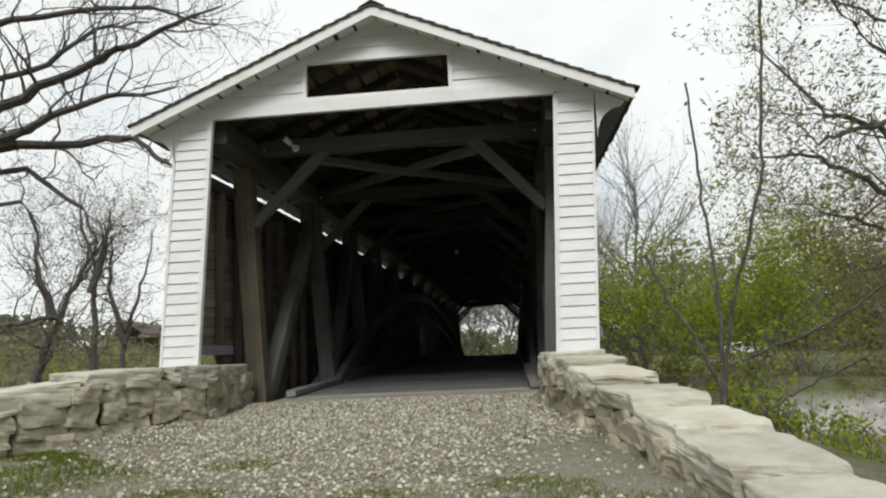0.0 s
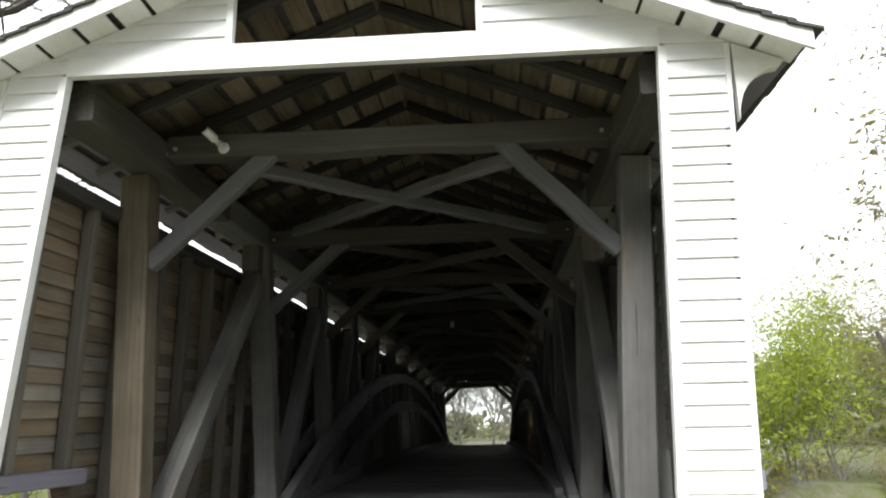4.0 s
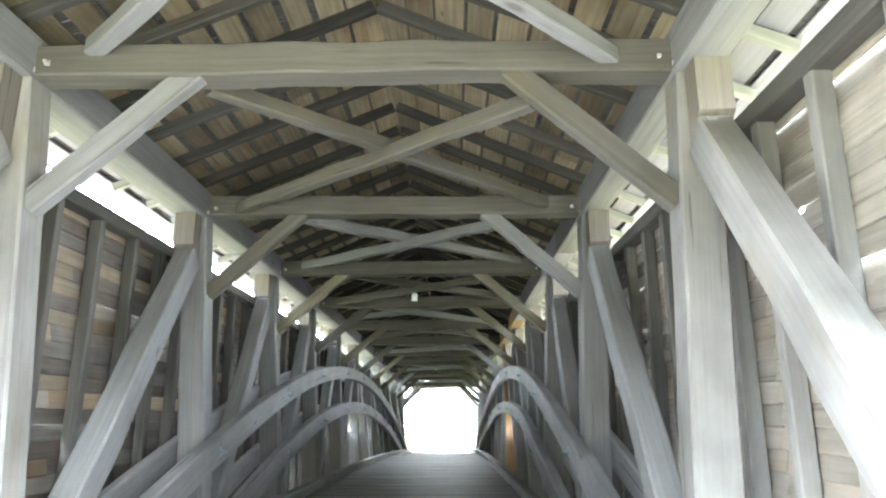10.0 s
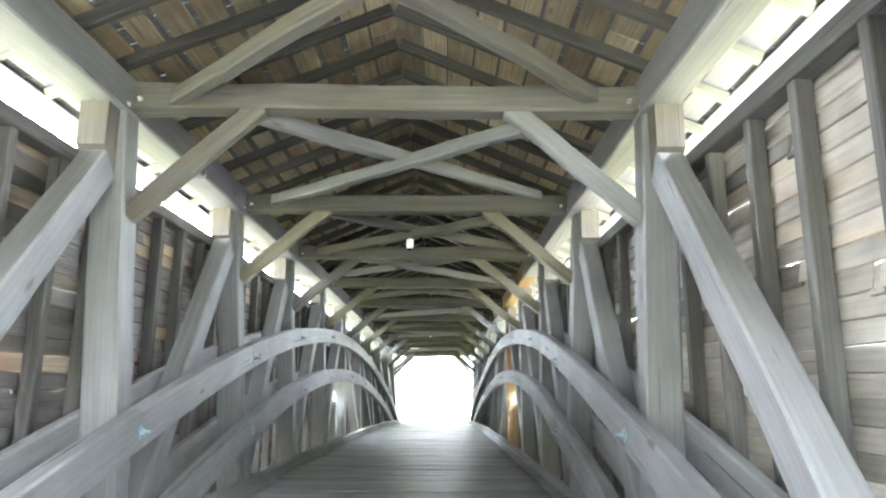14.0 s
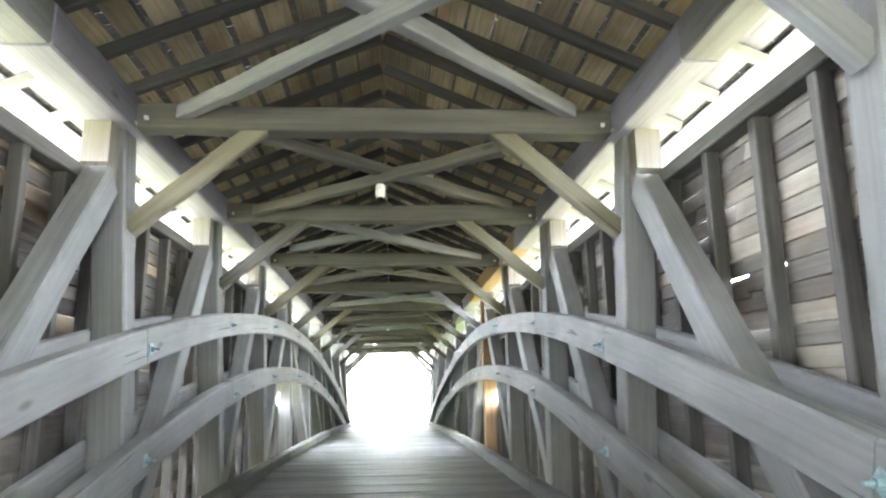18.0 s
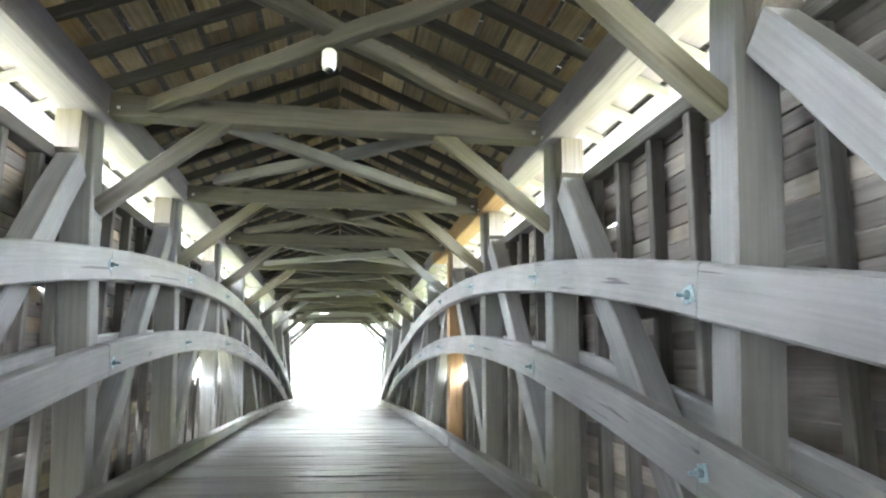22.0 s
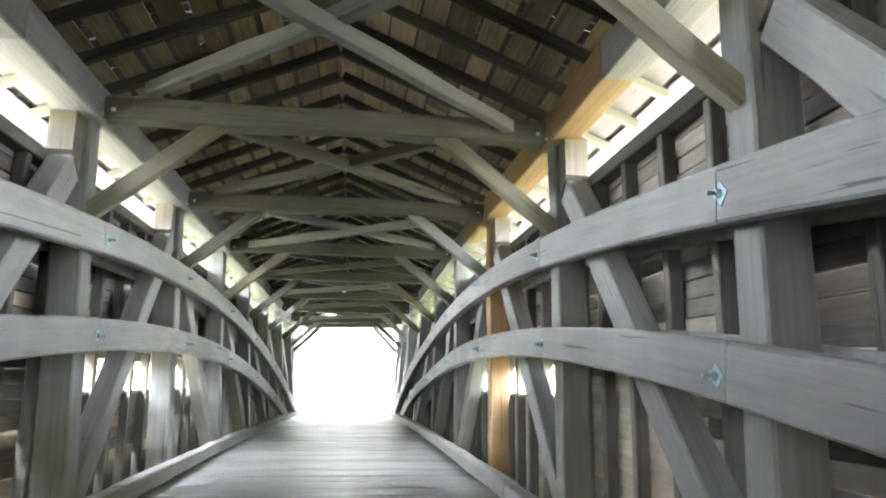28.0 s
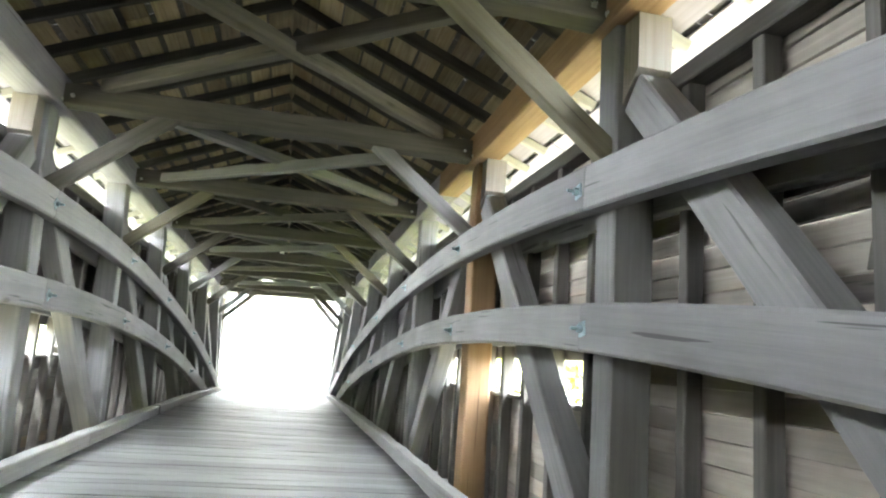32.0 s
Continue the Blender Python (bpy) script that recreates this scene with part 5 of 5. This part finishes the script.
# low brush on the banks: thin twigs and half-opened leaves
def brush(seed, count, area, hgt, size, mt, label):
    rb = random.Random(seed)
    twigs, vs_, fs_ = [], [], []
    for _ in range(count):
        x, y = rb.uniform(*area[0]), rb.uniform(*area[1])
        if abs(x) < 3.6 + max(0.0, -y) * 0.5 or noise.noise((x * 0.3, y * 0.3, seed)) < -0.12:
            continue
        z, h = ground_z(x, y), hgt * rb.uniform(0.4, 1.2)
        top = (x + rb.uniform(-0.5, 0.5) * h, y + rb.uniform(-0.5, 0.5) * h, z + h)
        twigs.append(tube([(x, y, z - 0.03), ((x + top[0]) / 2 + rb.uniform(-0.1, 0.1), (y + top[1]) / 2, z + h * 0.55), top], [0.012, 0.009, 0.004], 3, False))
        for _ in range(rb.randrange(9, 20)):
            u = rb.uniform(0.05, 1.05)
            p = Vector((x + (top[0] - x) * u + rb.gauss(0, 0.16 * h), y + (top[1] - y) * u + rb.gauss(0, 0.16 * h), z + h * u + rb.gauss(0, 0.08)))
            a = Vector((rb.uniform(-1, 1), rb.uniform(-1, 1), rb.uniform(-0.6, 0.6))).normalized()
            b = a.orthogonal().normalized()
            w = size * rb.uniform(0.6, 1.5)
            o = len(vs_)
            vs_ += [tuple(p - a * w), tuple(p - b * w * 0.55), tuple(p + a * w), tuple(p + b * w * 0.55)]
            fs_.append((o, o + 1, o + 2, o + 3))
    t = solid("brush", as_mesh("brush", joined(twigs), M_BARK_P), label, "brush", kind="stuff")
    part("brush_leaves", as_mesh("brush_leaves", (vs_, [], fs_), mt), t, Matrix())


brush(91, 1500, ((-26, -4.5), (3.0, 34)), 0.8, 0.055, M_LEAF_O, "low olive brush on the bank beside the bridge")
brush(92, 900, ((-26, -4.5), (3.0, 34)), 0.55, 0.06, M_LEAF_G, "fresh green undergrowth on the bank beside the bridge")
brush(93, 420, ((3.8, 6.2), (-0.6, 6.0)), 0.45, 0.036, M_LEAF_G, "fresh green undergrowth below the stone wall")
brush(95, 2600, ((-62, -13), (16, 70)), 1.7, 0.13, M_LEAF_D, "dusky undergrowth across the rough field")
brush(96, 1600, ((-62, -13), (16, 70)), 1.1, 0.12, M_LEAF_G, "fresh green undergrowth across the rough field")
brush(94, 900, ((6, 30), (19, 33)), 1.3, 0.085, M_LEAF_B, "dusky brush along the far creek bank")

# distant woods: belts of fine foliage with bare stems, one belt added unseen
rs = random.Random(15)
vs, fs, stems = [], [], []
for i in range(700):
    # unseen belt behind the approach, added to dim low light through the portal
    if i >= 520:
        x, y = rs.uniform(-75, 75), rs.uniform(-54, -30)
    elif i % 2:
        x, y = rs.uniform(-190, 190), rs.uniform(78, 130)
    else:
        a = rs.uniform(-1.5, 1.5) + (math.pi if rs.random() < 0.15 else 0)
        x, y = rs.uniform(70, 120) * math.sin(a), 18 + rs.uniform(60, 110) * math.cos(a)
    if x < -12 and y > -20 and i % 4 or abs(x) < 14 and y > 50 and i % 3:
        continue
    z0 = ground_z(x, y)
    hgt = rs.uniform(2.0, 4.0) if x < -12 and y > -20 else rs.uniform(2.0, 4.5) if abs(x) < 22 and y > 40 else rs.uniform(8, 15) if y > -20 else rs.uniform(10, 15)
    stems.append(tube([(x, y, z0 - 0.3), (x + rs.uniform(-1, 1), y, z0 + hgt * 0.6), (x + rs.uniform(-2, 2), y, z0 + hgt)], [0.2, 0.12, 0.03], 4, False))
    for _ in range(260):
        u = rs.random()
        p = Vector((x + rs.gauss(0, 1.9), y + rs.gauss(0, 1.9), z0 + hgt * (0.08 + 0.92 * u)))
        a = Vector((rs.uniform(-1, 1), rs.uniform(-1, 1), rs.uniform(-1, 1))).normalized()
        b = a.orthogonal().normalized()
        s_ = rs.uniform(0.25, 0.75) if y > -20 else rs.uniform(0.6, 1.1)
        o = len(vs)
        vs += [tuple(p - a * s_), tuple(p - b * s_ * 0.5), tuple(p + a * s_), tuple(p + b * s_ * 0.5)]
        fs.append((o, o + 1, o + 2, o + 3))
solid("far_woods", as_mesh("far_woods", (vs, [], fs), M_WOODS), "distant mixed spring woods, with an unseen light-blocking belt added behind the approach", "woods", kind="stuff")
solid("far_stems", as_mesh("far_stems", joined(stems), M_BARK), "bare stems of the distant woods and of the added unseen belt", "woods", kind="stuff")


# ---- a parked car and a shelter in the distance ----
def parked_car(at, turn):
    c = thing("car", at, "white parked car on the far bank", "car")
    T = Matrix.Translation(at) @ pose(0, 0, 0, 0, 0, turn)
    WORLD[c] = T
    c.matrix_basis = T
    body = prism([(-2.2, 0.35), (2.2, 0.35), (2.25, 0.75), (1.6, 0.9), (1.0, 1.0), (-1.9, 1.0), (-2.25, 0.85)], -0.88, 0.88)
    part("body", fixed(body, "body", M_CARW), c, T)
    part("cabin", fixed(prism([(-1.9, 1.0), (0.95, 1.0), (0.35, 1.5), (-1.6, 1.52)], -0.78, 0.78), "cabin", M_CARW), c, T)
    for sy in (-1, 1):
        for xa, xb in ((-1.65, -0.75), (-0.65, 0.6)):
            part("window", fixed(prism([(xa, 1.06), (xb, 1.06), (xb - 0.25, 1.42), (xa + 0.12, 1.42)], sy * 0.785, sy * 0.80), "window", M_GLASSD), c, T)
        for xw in (-1.35, 1.35):
            w = part("wheel", fixed(tube([(xw, sy * 0.70, 0.33), (xw, sy * 0.90, 0.33)], [0.33, 0.33], 16), "wheel", M_TYRE), c, T)
            part("rim", fixed(tube([(xw, sy * 0.90, 0.33), (xw, sy * 0.91, 0.33)], [0.19, 0.17], 12), "rim", M_STEEL), w, T)
    return c


parked_car((27.0, 72.0, ground_z(27.0, 72.0)), 20)
parked_car((-50.0, 70.0, ground_z(-50.0, 70.0)), -10)


def shelter(at):
    t = thing("shelter", at, "small open brown shelter with a dark pitched roof among the trees", "shelter")
    T = WORLD[t]
    for sx in (-1, 1):
        for sy in (-1, 1):
            part("post", fixed(block(sx * 1.25 - 0.1, sx * 1.25 + 0.1, sy * 1.6 - 0.1, sy * 1.6 + 0.1, 0, 2.3), "post", M_HUT), t, T)
    part("back_wall", fixed(block(-1.2, 1.2, 1.55, 1.65, 0, 2.2), "back_wall", M_HUT), t, T)
    for sx in (-1, 1):
        part("roof_slope", fixed(prism([(sx * 1.75, 2.4), (0, 3.5), (0, 3.65), (sx * 1.75, 2.55)], -2.2, 2.2), "roof_slope", M_HUTR), t, T)
    return t


shelter((-40.0, 66.0, ground_z(-40.0, 66.0)))
